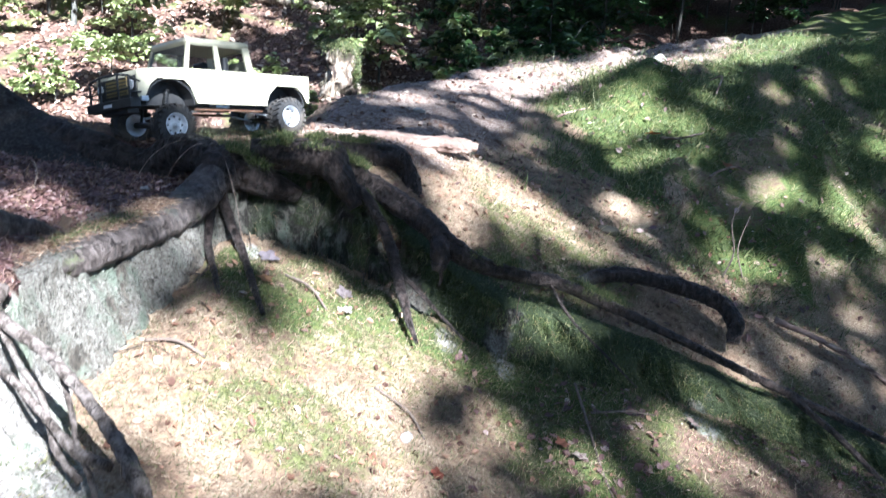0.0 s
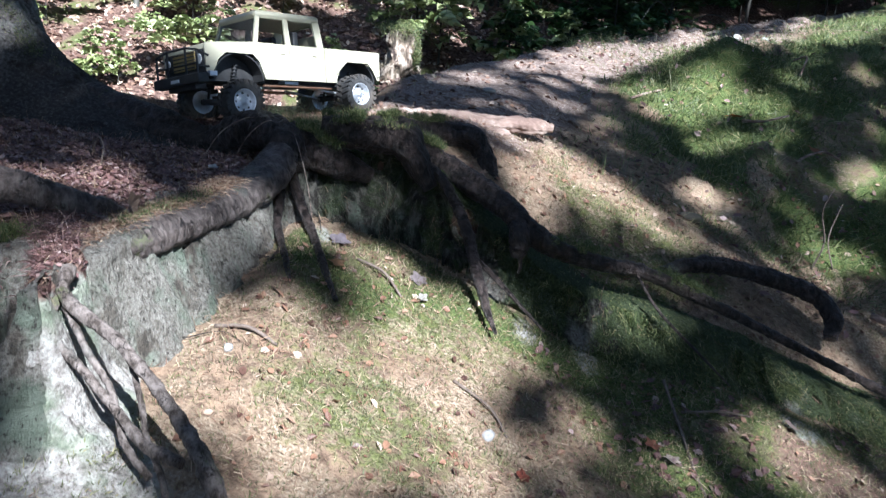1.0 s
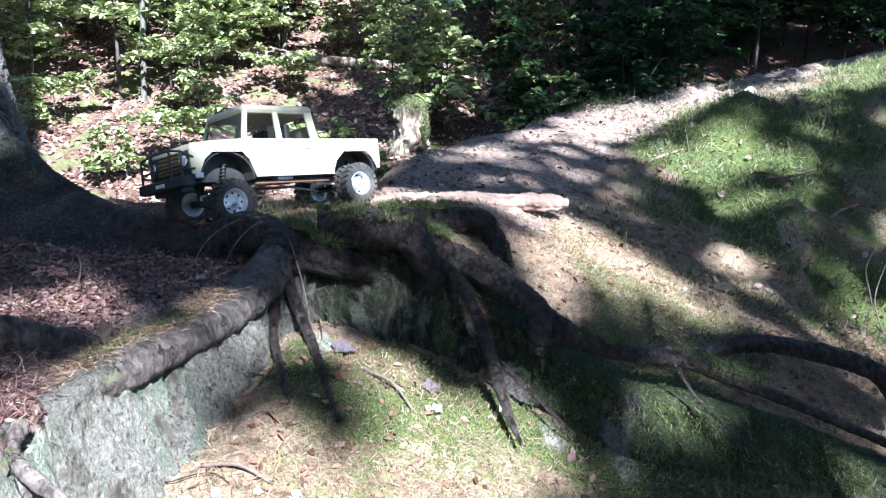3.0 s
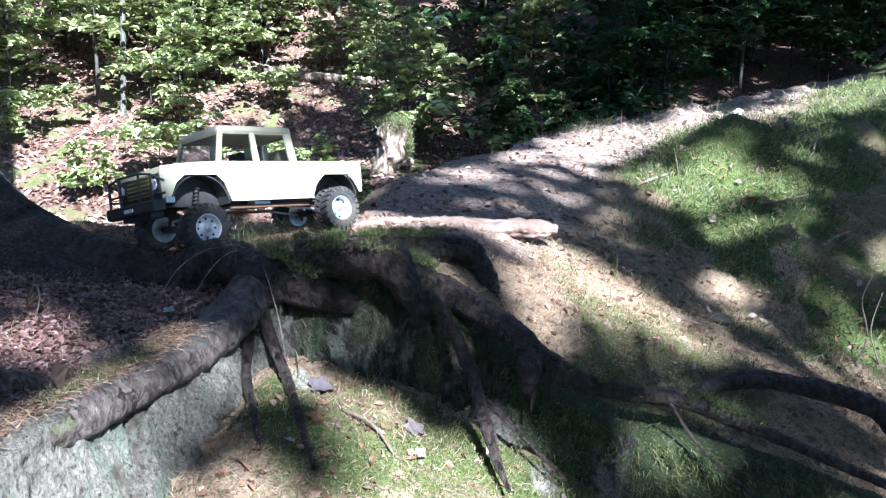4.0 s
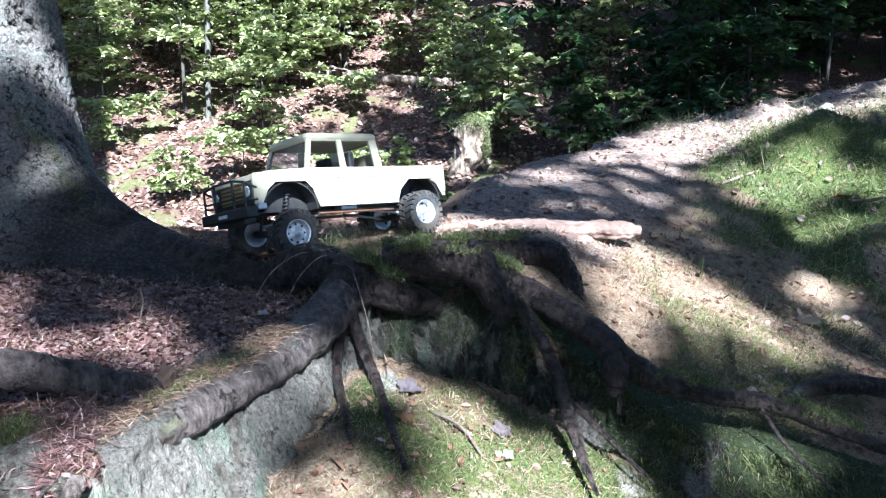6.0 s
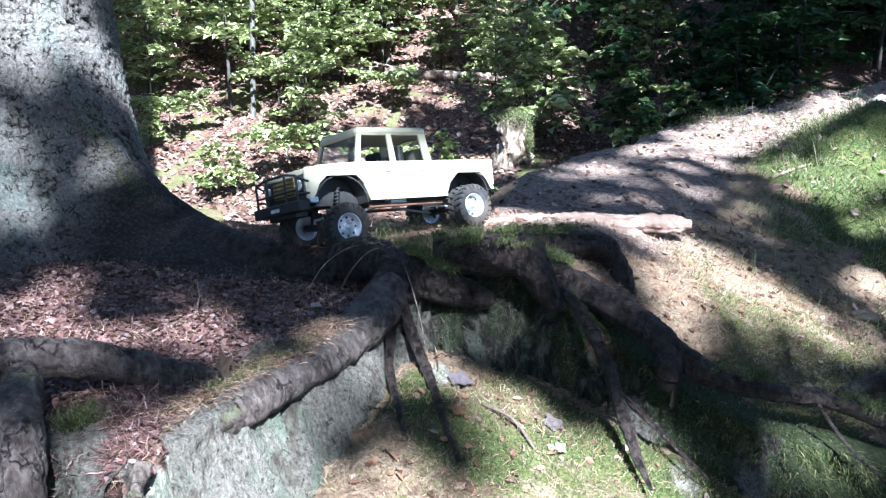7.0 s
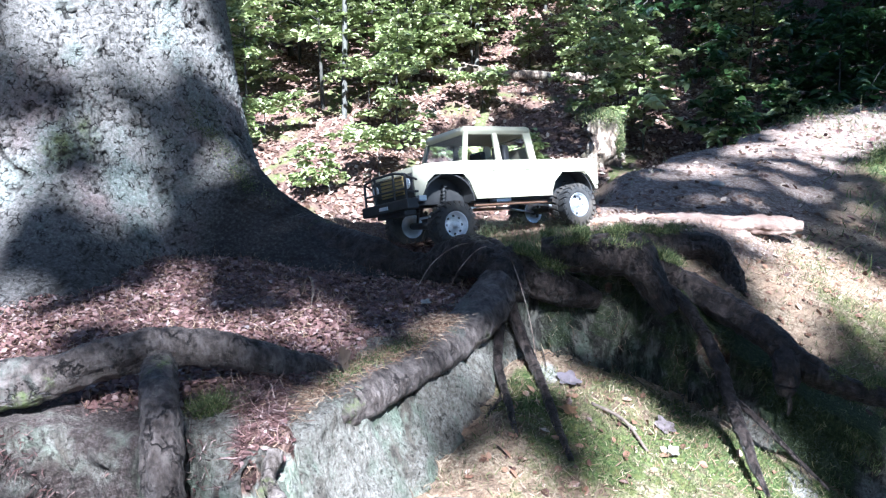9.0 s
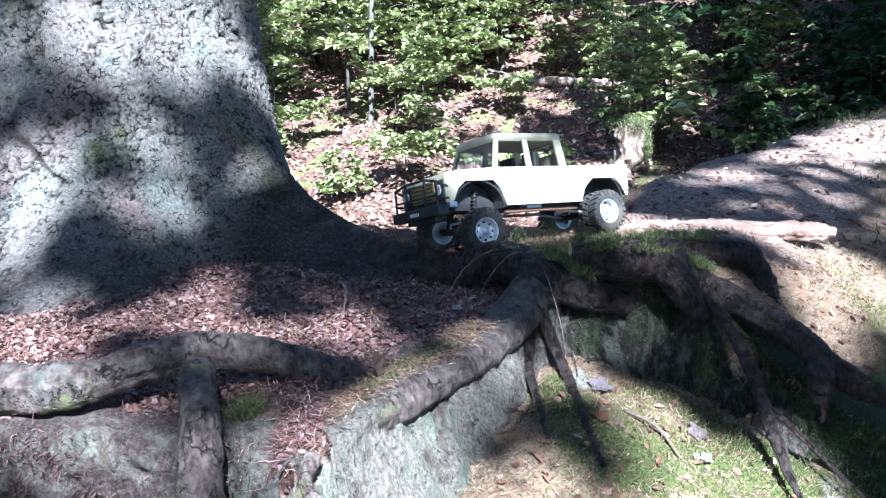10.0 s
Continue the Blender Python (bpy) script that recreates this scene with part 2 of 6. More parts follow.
def ground_material():
    m, t, s = nodes_of("forest_floor")
    fine, mid, big = noise_tex(t, 160, 6), noise_tex(t, 38, 6), noise_tex(t, 7, 5)
    straw = ramp(t, fine, [(0.3, (0.09, 0.06, 0.04)), (0.5, (0.26, 0.19, 0.125)), (0.68, (0.43, 0.35, 0.25))])
    straw = mix(t, scaled(t, big, 0.40, 0.58), straw, ramp(t, mid, [(0.35, (0.085, 0.055, 0.036)), (0.65, (0.29, 0.2, 0.13))]))
    moss = ramp(t, fine, [(0.3, (0.018, 0.033, 0.008)), (0.5, (0.065, 0.088, 0.024)), (0.7, (0.15, 0.175, 0.06))])
    moss = mix(t, scaled(t, mid, 0.5, 0.7), moss, (0.13, 0.12, 0.042))
    litter = ramp(t, mid, [(0.32, (0.03, 0.019, 0.014)), (0.5, (0.11, 0.065, 0.05)), (0.66, (0.25, 0.165, 0.125))])
    clay = ramp(t, noise_tex(t, 60, 8, 0.75, stretch=(1, 1, 0.75)), [(0.34, (0.06, 0.05, 0.04)), (0.47, (0.22, 0.195, 0.17)), (0.66, (0.43, 0.41, 0.365))])
    clay = mix(t, scaled(t, noise_tex(t, 9, 5), 0.48, 0.66), clay, ramp(t, mid, [(0.35, (0.085, 0.1, 0.065)), (0.65, (0.27, 0.29, 0.21))]))
    path = ramp(t, fine, [(0.32, (0.09, 0.062, 0.048)), (0.5, (0.25, 0.19, 0.155)), (0.66, (0.46, 0.38, 0.325))])
    path = mix(t, scaled(t, mid, 0.48, 0.62), path, (0.14, 0.09, 0.065))
    at = t.nodes.new("ShaderNodeAttribute")
    at.attribute_name = "cover"
    sep = t.nodes.new("ShaderNodeSeparateColor")
    t.links.new(at.outputs["Color"], sep.inputs[0])

    def share(out, edge):
        a = t.nodes.new("ShaderNodeMath")
        a.operation = 'ADD'
        t.links.new(out, a.inputs[0])
        b = t.nodes.new("ShaderNodeMath")
        b.operation = 'MULTIPLY_ADD'
        t.links.new(edge, b.inputs[0])
        b.inputs[1].default_value, b.inputs[2].default_value = 1.2, -0.6
        t.links.new(b.outputs[0], a.inputs[1])
        return scaled(t, a.outputs[0], 0.35, 0.65)
    col = mix(t, share(sep.outputs[1], mid), straw, litter)
    col = mix(t, share(at.outputs["Alpha"], mid), col, path)
    col = mix(t, share(sep.outputs[0], mid), col, moss)
    col = mix(t, share(sep.outputs[2], mid), col, clay)
    t.links.new(col, s.inputs["Base Color"])
    s.inputs["Roughness"].default_value = 0.92
    s.inputs["Specular IOR Level"].default_value = 0.2
    h = t.nodes.new("ShaderNodeMath")
    h.operation = 'ADD'
    t.links.new(fine, h.inputs[0])
    t.links.new(mid, h.inputs[1])
    bumped(t, s, h.outputs[0], 0.9, 0.012)
    return m


def bark_material(name, dark, mid_c, pale, lichen=(0.34, 0.37, 0.345), lichen_share=(0.55, 0.68), moss_share=(0.66, 0.74), scale=26, plate=24, crack=0.05, crack_share=(0.36, 0.47), depth=0.014, flakes=0.4):
    """Scaly bark: mottled plates, dark broken cracks between them, lichen and moss."""
    m, t, s = nodes_of(name)
    plates = noise_tex(t, scale, 8, 0.7, stretch=(1, 1, 0.55))
    col = ramp(t, plates, [(0.38, dark), (0.48, mid_c), (0.62, pale)])
    col = mix(t, scaled(t, noise_tex(t, 5, 6, 0.7), *lichen_share), col, ramp(t, noise_tex(t, 90, 4), [(0.3, tuple(0.45 * v for v in lichen)), (0.6, lichen)]))
    col = mix(t, scaled(t, noise_tex(t, 4.3, 6, 0.75), *moss_share), col, ramp(t, noise_tex(t, 150, 3), [(0.3, (0.03, 0.05, 0.01)), (0.7, (0.16, 0.2, 0.05))]))
    tc = t.nodes.new("ShaderNodeTexCoord")
    wob = add(t, "ShaderNodeTexNoise", Scale=plate * 0.9, Detail=5.0, Roughness=0.65)
    t.links.new(tc.outputs["Object"], wob.inputs["Vector"])
    shift = t.nodes.new("ShaderNodeVectorMath")
    shift.operation = 'MULTIPLY_ADD'
    shift.inputs[1].default_value = (1.5 / plate,) * 3
    t.links.new(wob.outputs["Color"], shift.inputs[0])
    t.links.new(tc.outputs["Object"], shift.inputs[2])
    squeeze = t.nodes.new("ShaderNodeVectorMath")
    squeeze.operation = 'MULTIPLY'
    squeeze.inputs[1].default_value = (1, 1, 0.55)
    t.links.new(shift.outputs[0], squeeze.inputs[0])
    vor = add(t, "ShaderNodeTexVoronoi", Scale=float(plate))
    vor.feature = 'DISTANCE_TO_EDGE'
    t.links.new(squeeze.outputs[0], vor.inputs["Vector"])
    edge = scaled(t, vor.outputs["Distance"], 0.0, crack)
    broken = scaled(t, noise_tex(t, plate * 0.55, 3, 0.6), *crack_share)
    keep = t.nodes.new("ShaderNodeMath")
    keep.operation = 'MAXIMUM'
    t.links.new(edge, keep.inputs[0])
    t.links.new(broken, keep.inputs[1])
    col = mix(t, keep.outputs[0], tuple(0.6 * v for v in dark), col)
    t.links.new(col, s.inputs["Base Color"])
    s.inputs["Roughness"].default_value = 0.9
    s.inputs["Specular IOR Level"].default_value = 0.25
    h = t.nodes.new("ShaderNodeMath")
    h.operation = 'MULTIPLY_ADD'
    t.links.new(noise_tex(t, 140, 5, 0.7), h.inputs[0])
    h.inputs[1].default_value = 0.35
    t.links.new(plates, h.inputs[2])
    h2 = t.nodes.new("ShaderNodeMath")
    h2.operation = 'MULTIPLY_ADD'
    t.links.new(keep.outputs[0], h2.inputs[0])
    h2.inputs[1].default_value = 0.9
    t.links.new(h.outputs[0], h2.inputs[2])
    cell = add(t, "ShaderNodeTexVoronoi", Scale=float(plate) * 1.7)
    t.links.new(squeeze.outputs[0], cell.inputs["Vector"])
    flake = t.nodes.new("ShaderNodeSeparateColor")
    t.links.new(cell.outputs["Color"], flake.inputs[0])
    h3 = t.nodes.new("ShaderNodeMath")
    h3.operation = 'MULTIPLY_ADD'
    t.links.new(flake.outputs[0], h3.inputs[0])
    h3.inputs[1].default_value = flakes
    t.links.new(h2.outputs[0], h3.inputs[2])
    bumped(t, s, h3.outputs[0], 1.0, depth)
    return m


def face_material():
    """Eroded soil: grey-brown columns streaked downwards, moss films and pale clay."""
    m, t, s = nodes_of("eroded_earth")
    fine, streak, mid = noise_tex(t, 150, 7, 0.7), noise_tex(t, 46, 7, 0.72, stretch=(1, 1, 0.3)), noise_tex(t, 22, 6)
    col = ramp(t, streak, [(0.38, (0.012, 0.010, 0.008)), (0.5, (0.055, 0.048, 0.038)), (0.62, (0.2, 0.185, 0.15))])
    col = mix(t, scaled(t, noise_tex(t, 11, 5), 0.47, 0.6), col, ramp(t, streak, [(0.38, (0.012, 0.017, 0.010)), (0.5, (0.045, 0.056, 0.034)), (0.63, (0.18, 0.2, 0.145))]))
    clay = ramp(t, noise_tex(t, 120, 8, 0.75, stretch=(1, 1, 0.7)), [(0.33, (0.07, 0.06, 0.048)), (0.46, (0.2, 0.178, 0.145)), (0.62, (0.36, 0.335, 0.285))])
    clay = mix(t, scaled(t, noise_tex(t, 9, 5), 0.5, 0.64), clay, ramp(t, mid, [(0.35, (0.11, 0.13, 0.09)), (0.65, (0.25, 0.28, 0.21))]))
    clay = mix(t, scaled(t, noise_tex(t, 15, 6, 0.65, stretch=(1, 1, 0.55)), 0.54, 0.62), clay, ramp(t, streak, [(0.38, (0.05, 0.042, 0.032)), (0.62, (0.19, 0.16, 0.125))]))
    clay = mix(t, scaled(t, noise_tex(t, 95, 6, 0.7, stretch=(1, 1, 0.6)), 0.56, 0.64), clay, (0.055, 0.048, 0.038))
    moss = ramp(t, fine, [(0.3, (0.015, 0.024, 0.008)), (0.5, (0.045, 0.06, 0.02)), (0.7, (0.12, 0.14, 0.055))])
    litter = ramp(t, fine, [(0.32, (0.025, 0.017, 0.014)), (0.5, (0.085, 0.06, 0.052)), (0.68, (0.21, 0.165, 0.15))])
    at = t.nodes.new("ShaderNodeAttribute")
    at.attribute_name = "cover"
    sep = t.nodes.new("ShaderNodeSeparateColor")
    t.links.new(at.outputs["Color"], sep.inputs[0])
    for k, layer in ((1, litter), (0, moss), (2, clay)):
        a = t.nodes.new("ShaderNodeMath")
        a.operation = 'MULTIPLY_ADD'
        t.links.new(mid, a.inputs[0])
        a.inputs[1].default_value = 1.3
        t.links.new(sep.outputs[k], a.inputs[2])
        col = mix(t, scaled(t, a.outputs[0], 1.0, 1.3), col, layer)
    t.links.new(col, s.inputs["Base Color"])
    s.inputs["Roughness"].default_value = 0.85
    s.inputs["Specular IOR Level"].default_value = 0.3
    h = t.nodes.new("ShaderNodeMath")
    h.operation = 'ADD'
    t.links.new(fine, h.inputs[0])
    t.links.new(streak, h.inputs[1])
    bumped(t, s, h.outputs[0], 1.0, 0.025)
    return m


GROUND = ground_material()
EARTHFACE = face_material()
BARK = bark_material("spruce_bark", (0.06, 0.047, 0.038), (0.165, 0.138, 0.112), (0.28, 0.245, 0.2), (0.27, 0.29, 0.255), (0.52, 0.7), (0.57, 0.68), 80, 24, 0.12, (0.4, 0.47), 0.022, 0.8)
def trunk_material():
    """Grey scaly bark: pinkish and greenish patches on the plates, brown in the cracks between them."""
    m, t, s = nodes_of("scaly_bark")
    grain = noise_tex(t, 110, 7, 0.7)
    col = ramp(t, grain, [(0.32, (0.1, 0.09, 0.08)), (0.5, (0.22, 0.2, 0.178)), (0.66, (0.34, 0.315, 0.285))])
    col = mix(t, scaled(t, noise_tex(t, 6, 5, 0.65), 0.5, 0.64), col, ramp(t, grain, [(0.32, (0.1, 0.108, 0.09)), (0.55, (0.235, 0.25, 0.22)), (0.68, (0.38, 0.4, 0.36))]))
    col = mix(t, scaled(t, noise_tex(t, 4.5, 5, 0.65, stretch=(1.3, 1, 0.8)), 0.53, 0.68), col, ramp(t, grain, [(0.32, (0.12, 0.085, 0.075)), (0.6, (0.28, 0.215, 0.2))]))
    col = mix(t, scaled(t, noise_tex(t, 3.1, 6, 0.7, stretch=(1, 1.4, 1.1)), 0.6, 0.7), col, ramp(t, grain, [(0.32, (0.06, 0.075, 0.025)), (0.65, (0.2, 0.22, 0.1))]))
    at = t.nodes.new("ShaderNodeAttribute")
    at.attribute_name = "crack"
    # Dark bark tone over the buttresses, standing in for the shade on them.
    flank_shade = t.nodes.new("ShaderNodeAttribute")
    flank_shade.attribute_name = "dark_bark"
    col = mix(t, flank_shade.outputs["Fac"], col, ramp(t, grain, [(0.34, (0.012, 0.011, 0.010)), (0.52, (0.042, 0.037, 0.034)), (0.66, (0.1, 0.092, 0.085))]))
    # flakes between the larger scales, with short dark gaps
    tc = t.nodes.new("ShaderNodeTexCoord")
    wob = add(t, "ShaderNodeTexNoise", Scale=50.0, Detail=4.0, Roughness=0.6)
    t.links.new(tc.outputs["Object"], wob.inputs["Vector"])
    shift = t.nodes.new("ShaderNodeVectorMath")
    shift.operation = 'MULTIPLY_ADD'
    shift.inputs[1].default_value = (0.018,) * 3
    t.links.new(wob.outputs["Color"], shift.inputs[0])
    t.links.new(tc.outputs["Object"], shift.inputs[2])
    vor = add(t, "ShaderNodeTexVoronoi", Scale=52.0)
    vor.feature = 'DISTANCE_TO_EDGE'
    t.links.new(shift.outputs[0], vor.inputs["Vector"])
    edge = scaled(t, vor.outputs["Distance"], 0.01, 0.1)
    keep = t.nodes.new("ShaderNodeMath")
    keep.operation = 'MAXIMUM'
    t.links.new(edge, keep.inputs[0])
    t.links.new(scaled(t, noise_tex(t, 34, 3, 0.6, stretch=(1, 1, 1.5)), 0.40, 0.47), keep.inputs[1])
    col = mix(t, keep.outputs[0], (0.028, 0.021, 0.017), col)
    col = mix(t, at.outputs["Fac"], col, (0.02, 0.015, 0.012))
    t.links.new(col, s.inputs["Base Color"])
    s.inputs["Roughness"].default_value = 0.85
    s.inputs["Specular IOR Level"].default_value = 0.3
    h = t.nodes.new("ShaderNodeMath")
    h.operation = 'MULTIPLY_ADD'
    t.links.new(keep.outputs[0], h.inputs[0])
    h.inputs[1].default_value = 0.6
    t.links.new(grain, h.inputs[2])
    bumped(t, s, h.outputs[0], 1.0, 0.014)
    return m


TRUNKBARK = trunk_material()
ROOT = bark_material("dark_bark", (0.013, 0.009, 0.007), (0.034, 0.023, 0.018), (0.075, 0.055, 0.047), (0.12, 0.13, 0.11), (0.6, 0.78), (0.62, 0.7), 75, 60, 0.12, (0.42, 0.5), 0.02, 1.0)
PALEROOT = bark_material("grey_root_bark", (0.05, 0.038, 0.03), (0.13, 0.105, 0.09), (0.24, 0.2, 0.175), (0.25, 0.25, 0.22), (0.6, 0.8), (0.6, 0.7), 60, 60, 0.05, (0.35, 0.45), 0.01)
LEDGE = bark_material("worn_root_bark", (0.028, 0.02, 0.017), (0.075, 0.057, 0.048), (0.155, 0.125, 0.11), (0.13, 0.155, 0.125), (0.55, 0.75), (0.58, 0.68), 55, 50, 0.08, (0.38, 0.48), 0.012, 0.5)
SAPBARK = surface("sapling_bark", [(0.35, (0.025, 0.022, 0.018)), (0.65, (0.08, 0.074, 0.06))], 40, stretch=(1, 1, 0.3))
DEADWOOD = surface("bleached_log", [(0.38, (0.05, 0.03, 0.022)), (0.5, (0.2, 0.14, 0.108)), (0.64, (0.38, 0.31, 0.255))], 30, relief=0.9, stretch=(0.3, 1, 1), stain=(0.2, 0.13, 0.1))
TWIG = surface("dry_twig", [(0.3, (0.06, 0.04, 0.03)), (0.7, (0.17, 0.13, 0.1))], 80, relief=0.4, depth=0.003)
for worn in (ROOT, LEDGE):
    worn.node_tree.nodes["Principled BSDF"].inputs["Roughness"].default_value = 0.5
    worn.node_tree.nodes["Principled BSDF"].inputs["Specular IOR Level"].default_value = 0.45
DARKLITTER = leaf_material("rotting_leaf", [(0.0, (0.05, 0.024, 0.022)), (0.5, (0.135, 0.067, 0.058)), (0.85, (0.22, 0.13, 0.112)), (1.0, (0.36, 0.27, 0.24))], 0.1, 0.55)
# Beech leaves in two tones: sunlight and shade are put into the colours.
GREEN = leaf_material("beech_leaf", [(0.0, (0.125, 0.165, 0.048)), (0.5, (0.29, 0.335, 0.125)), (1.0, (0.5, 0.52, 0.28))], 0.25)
DARKGREEN = leaf_material("shade_dark_leaf", [(0.0, (0.018, 0.045, 0.012)), (0.6, (0.04, 0.085, 0.025)), (1.0, (0.08, 0.13, 0.04))])
DEADLEAF = leaf_material("dead_leaf", [(0.0, (0.08, 0.042, 0.03)), (0.4, (0.19, 0.11, 0.075)), (0.75, (0.34, 0.23, 0.16)), (1.0, (0.54, 0.44, 0.34))], 0.12, 0.55)
SLOPEMOSS = leaf_material("olive_moss", [(0.0, (0.045, 0.052, 0.018)), (0.5, (0.12, 0.125, 0.045)), (0.8, (0.21, 0.19, 0.085)), (1.0, (0.34, 0.29, 0.16))], 0.15, 0.65)
BROWNLEAF = leaf_material("brown_leaf", [(0.0, (0.06, 0.028, 0.02)), (0.5, (0.17, 0.085, 0.05)), (0.85, (0.27, 0.15, 0.09)), (1.0, (0.42, 0.33, 0.25))], 0.12, 0.55)
NEEDLE = leaf_material("dry_needle", [(0.0, (0.12, 0.06, 0.038)), (0.5, (0.28, 0.17, 0.105)), (1.0, (0.44, 0.34, 0.23))], 0.1, 0.6)
DARKMOSS = leaf_material("wall_moss", [(0.0, (0.03, 0.042, 0.02)), (0.6, (0.075, 0.095, 0.045)), (1.0, (0.17, 0.175, 0.115))], 0.15, 0.7)
MOSSBLADE = leaf_material("moss_blade", [(0.0, (0.03, 0.048, 0.012)), (0.5, (0.085, 0.115, 0.03)), (0.8, (0.19, 0.205, 0.075)), (1.0, (0.32, 0.27, 0.13))], 0.18, 0.6)
GRASS = leaf_material("grass_blade", [(0.0, (0.07, 0.095, 0.035)), (0.6, (0.16, 0.185, 0.08)), (1.0, (0.36, 0.32, 0.19))], 0.3, 0.5)
STONE = surface("pale_stone", [(0.3, (0.16, 0.15, 0.135)), (0.7, (0.36, 0.345, 0.32))], 30)


# ---- mesh helpers ----
def mesh_object(name, verts, faces, material, parent=None, smooth_faces=True):
    me = bpy.data.meshes.new(name)
    me.from_pydata([tuple(v) for v in verts] if not isinstance(verts, np.ndarray) else verts.tolist(), [], faces if not isinstance(faces, np.ndarray) else faces.tolist())
    me.materials.append(material)
    if smooth_faces:
        me.shade_smooth()
    ob = new(name, me)
    if parent is not None:
        ob.parent = parent
    return ob


def thing(name, m=None):
    ob = new(name)
    if m is not None:
        ob.matrix_world = m
    return ob


def spline(points, n):
    """Catmull-Rom through rows of any width, n samples."""
    p = np.array(points, float)
    q = np.vstack([2 * p[0] - p[1], p, 2 * p[-1] - p[-2]])
    out = []
    for u in np.linspace(0, len(p) - 1 - 1e-6, n):
        i, f = int(u), u - int(u)
        a, b, c, d = q[i:i + 4]
        out.append(0.5 * (2 * b + (c - a) * f + (2 * a - 5 * b + 4 * c - d) * f * f + (3 * b - a - 3 * c + d) * f ** 3))
    return np.array(out)


def tube(points, step=0.012, sides=16, rough=0.12, seed=0, flat=1.0):
    """Verts and faces of a gnarled limb; points are rows x, y, z, radius."""
    p = np.array(points, float)
    length = np.linalg.norm(np.diff(p[:, :3], axis=0), axis=1).sum()
    n = max(4, int(length / step))
    s = spline(points, n)
    c, r = s[:, :3], np.maximum(s[:, 3], 0.0008)
    tan = np.gradient(c, axis=0)
    tan /= np.linalg.norm(tan, axis=1)[:, None] + 1e-9
    up = np.tile([0.13, 0.21, 0.97], (n, 1))
    a = np.cross(tan, up)
    a /= np.linalg.norm(a, axis=1)[:, None] + 1e-9
    b = np.cross(a, tan)
    th = np.linspace(0, 2 * np.pi, sides, endpoint=False)
    ring = a[:, None] * np.cos(th)[None, :, None] + b[:, None] * np.sin(th)[None, :, None] * flat
    base = c[:, None] + ring * r[:, None, None]
    k = 1.0 / max(r.mean(), 0.004)
    d = rough * (1.1 * fbm(base[..., 0] * 0.7 * k, base[..., 1] * 0.7 * k, base[..., 2] * 0.7 * k, 3, seed) + 0.8 * fbm(base[..., 0] * 2.6 * k, base[..., 1] * 2.6 * k, base[..., 2] * 2.6 * k, 3, seed + 9))
    run = np.linspace(0, length, n)[:, None] * k * 0.12
    d = d + 0.5 * rough * value_noise(np.cos(th)[None] * 2.6 + 0 * run, np.sin(th)[None] * 2.6 + 0 * run, run, seed + 21)
    d = d - 0.55 * rough * np.abs(value_noise(np.cos(th)[None] * 5.2 + 0 * run, np.sin(th)[None] * 5.2 + 0 * run, run * 2.2, seed + 33))
    scale = 1.0 / np.maximum(r, 0.006)[:, None]
    flaky = np.abs(value_noise(base[..., 0] * 48, base[..., 1] * 48, base[..., 2] * 48, seed + 41)) + 0.5 * np.abs(value_noise(base[..., 0] * 105, base[..., 1] * 105, base[..., 2] * 105, seed + 42))
    d = d + np.where(r[:, None] > 0.012, 0.0034 * (flaky - 0.35) * scale, 0)
    v = (c[:, None] + ring * (r[:, None] * (1 + d))[..., None]).reshape(-1, 3)
    f = []
    for i in range(n - 1):
        for j in range(sides):
            k2 = (j + 1) % sides
            f.append((i * sides + j, i * sides + k2, (i + 1) * sides + k2, (i + 1) * sides + j))
    f.append(tuple(range(sides - 1, -1, -1)))
    f.append(tuple((n - 1) * sides + j for j in range(sides)))
    return v, f


def limb(name, points, material, parent=None, **k):
    v, f = tube(points, **k)
    return mesh_object(name, v, f, material, parent)


def blades(pos, direction, length, width, bend=0.3, rng=None):
    """Narrow two-piece blades: arrays of base points, unit directions, lengths and widths."""
    n = len(pos)
    side = np.cross(direction, rng.normal(size=(n, 3)))
    side /= np.linalg.norm(side, axis=1)[:, None] + 1e-9
    fall = rng.normal(size=(n, 3)) * bend
    mid = pos + direction * (length * 0.55)[:, None]
    tip = pos + (direction + fall) * length[:, None]
    w = side * width[:, None] * 0.5
    v = np.stack([pos - w, pos + w, mid + w * 0.8, mid - w * 0.8, tip], 1).reshape(-1, 3)
    b = np.arange(n)[:, None] * 5
    quads = (b + np.array([[0, 1, 2, 3]])).tolist()
    tris = (b + np.array([[3, 2, 4]])).tolist()
    return v, quads + tris


def leaves(pos, normal, length, rng, ratio=0.62, fold=0.18, heading=None):
    """Pointed leaves of six corners, folded along the midrib."""
    n = len(pos)
    h = rng.normal(size=(n, 3)) if heading is None else heading + rng.normal(size=(n, 3)) * 0.45
    h = h - normal * (h * normal).sum(1)[:, None]
    h /= np.linalg.norm(h, axis=1)[:, None] + 1e-9
    s = np.cross(normal, h)
    L, W = length[:, None], (length * ratio * 0.5)[:, None]
    lift = normal * (length * fold)[:, None]
    curl = normal * (length * rng.normal(size=n) * 0.16)[:, None]
    v = np.stack([pos - h * L * 0.5, pos - h * L * 0.12 + s * W + lift, pos + h * L * 0.22 + s * W * 0.8 + lift, pos + h * L * 0.5 + curl,
                  pos + h * L * 0.22 - s * W * 0.8 + lift, pos - h * L * 0.12 - s * W + lift], 1).reshape(-1, 3)
    b = np.arange(n)[:, None] * 6
    f = (b + np.array([[0, 1, 2, 3]])).tolist() + (b + np.array([[0, 3, 4, 5]])).tolist()
    return v, f


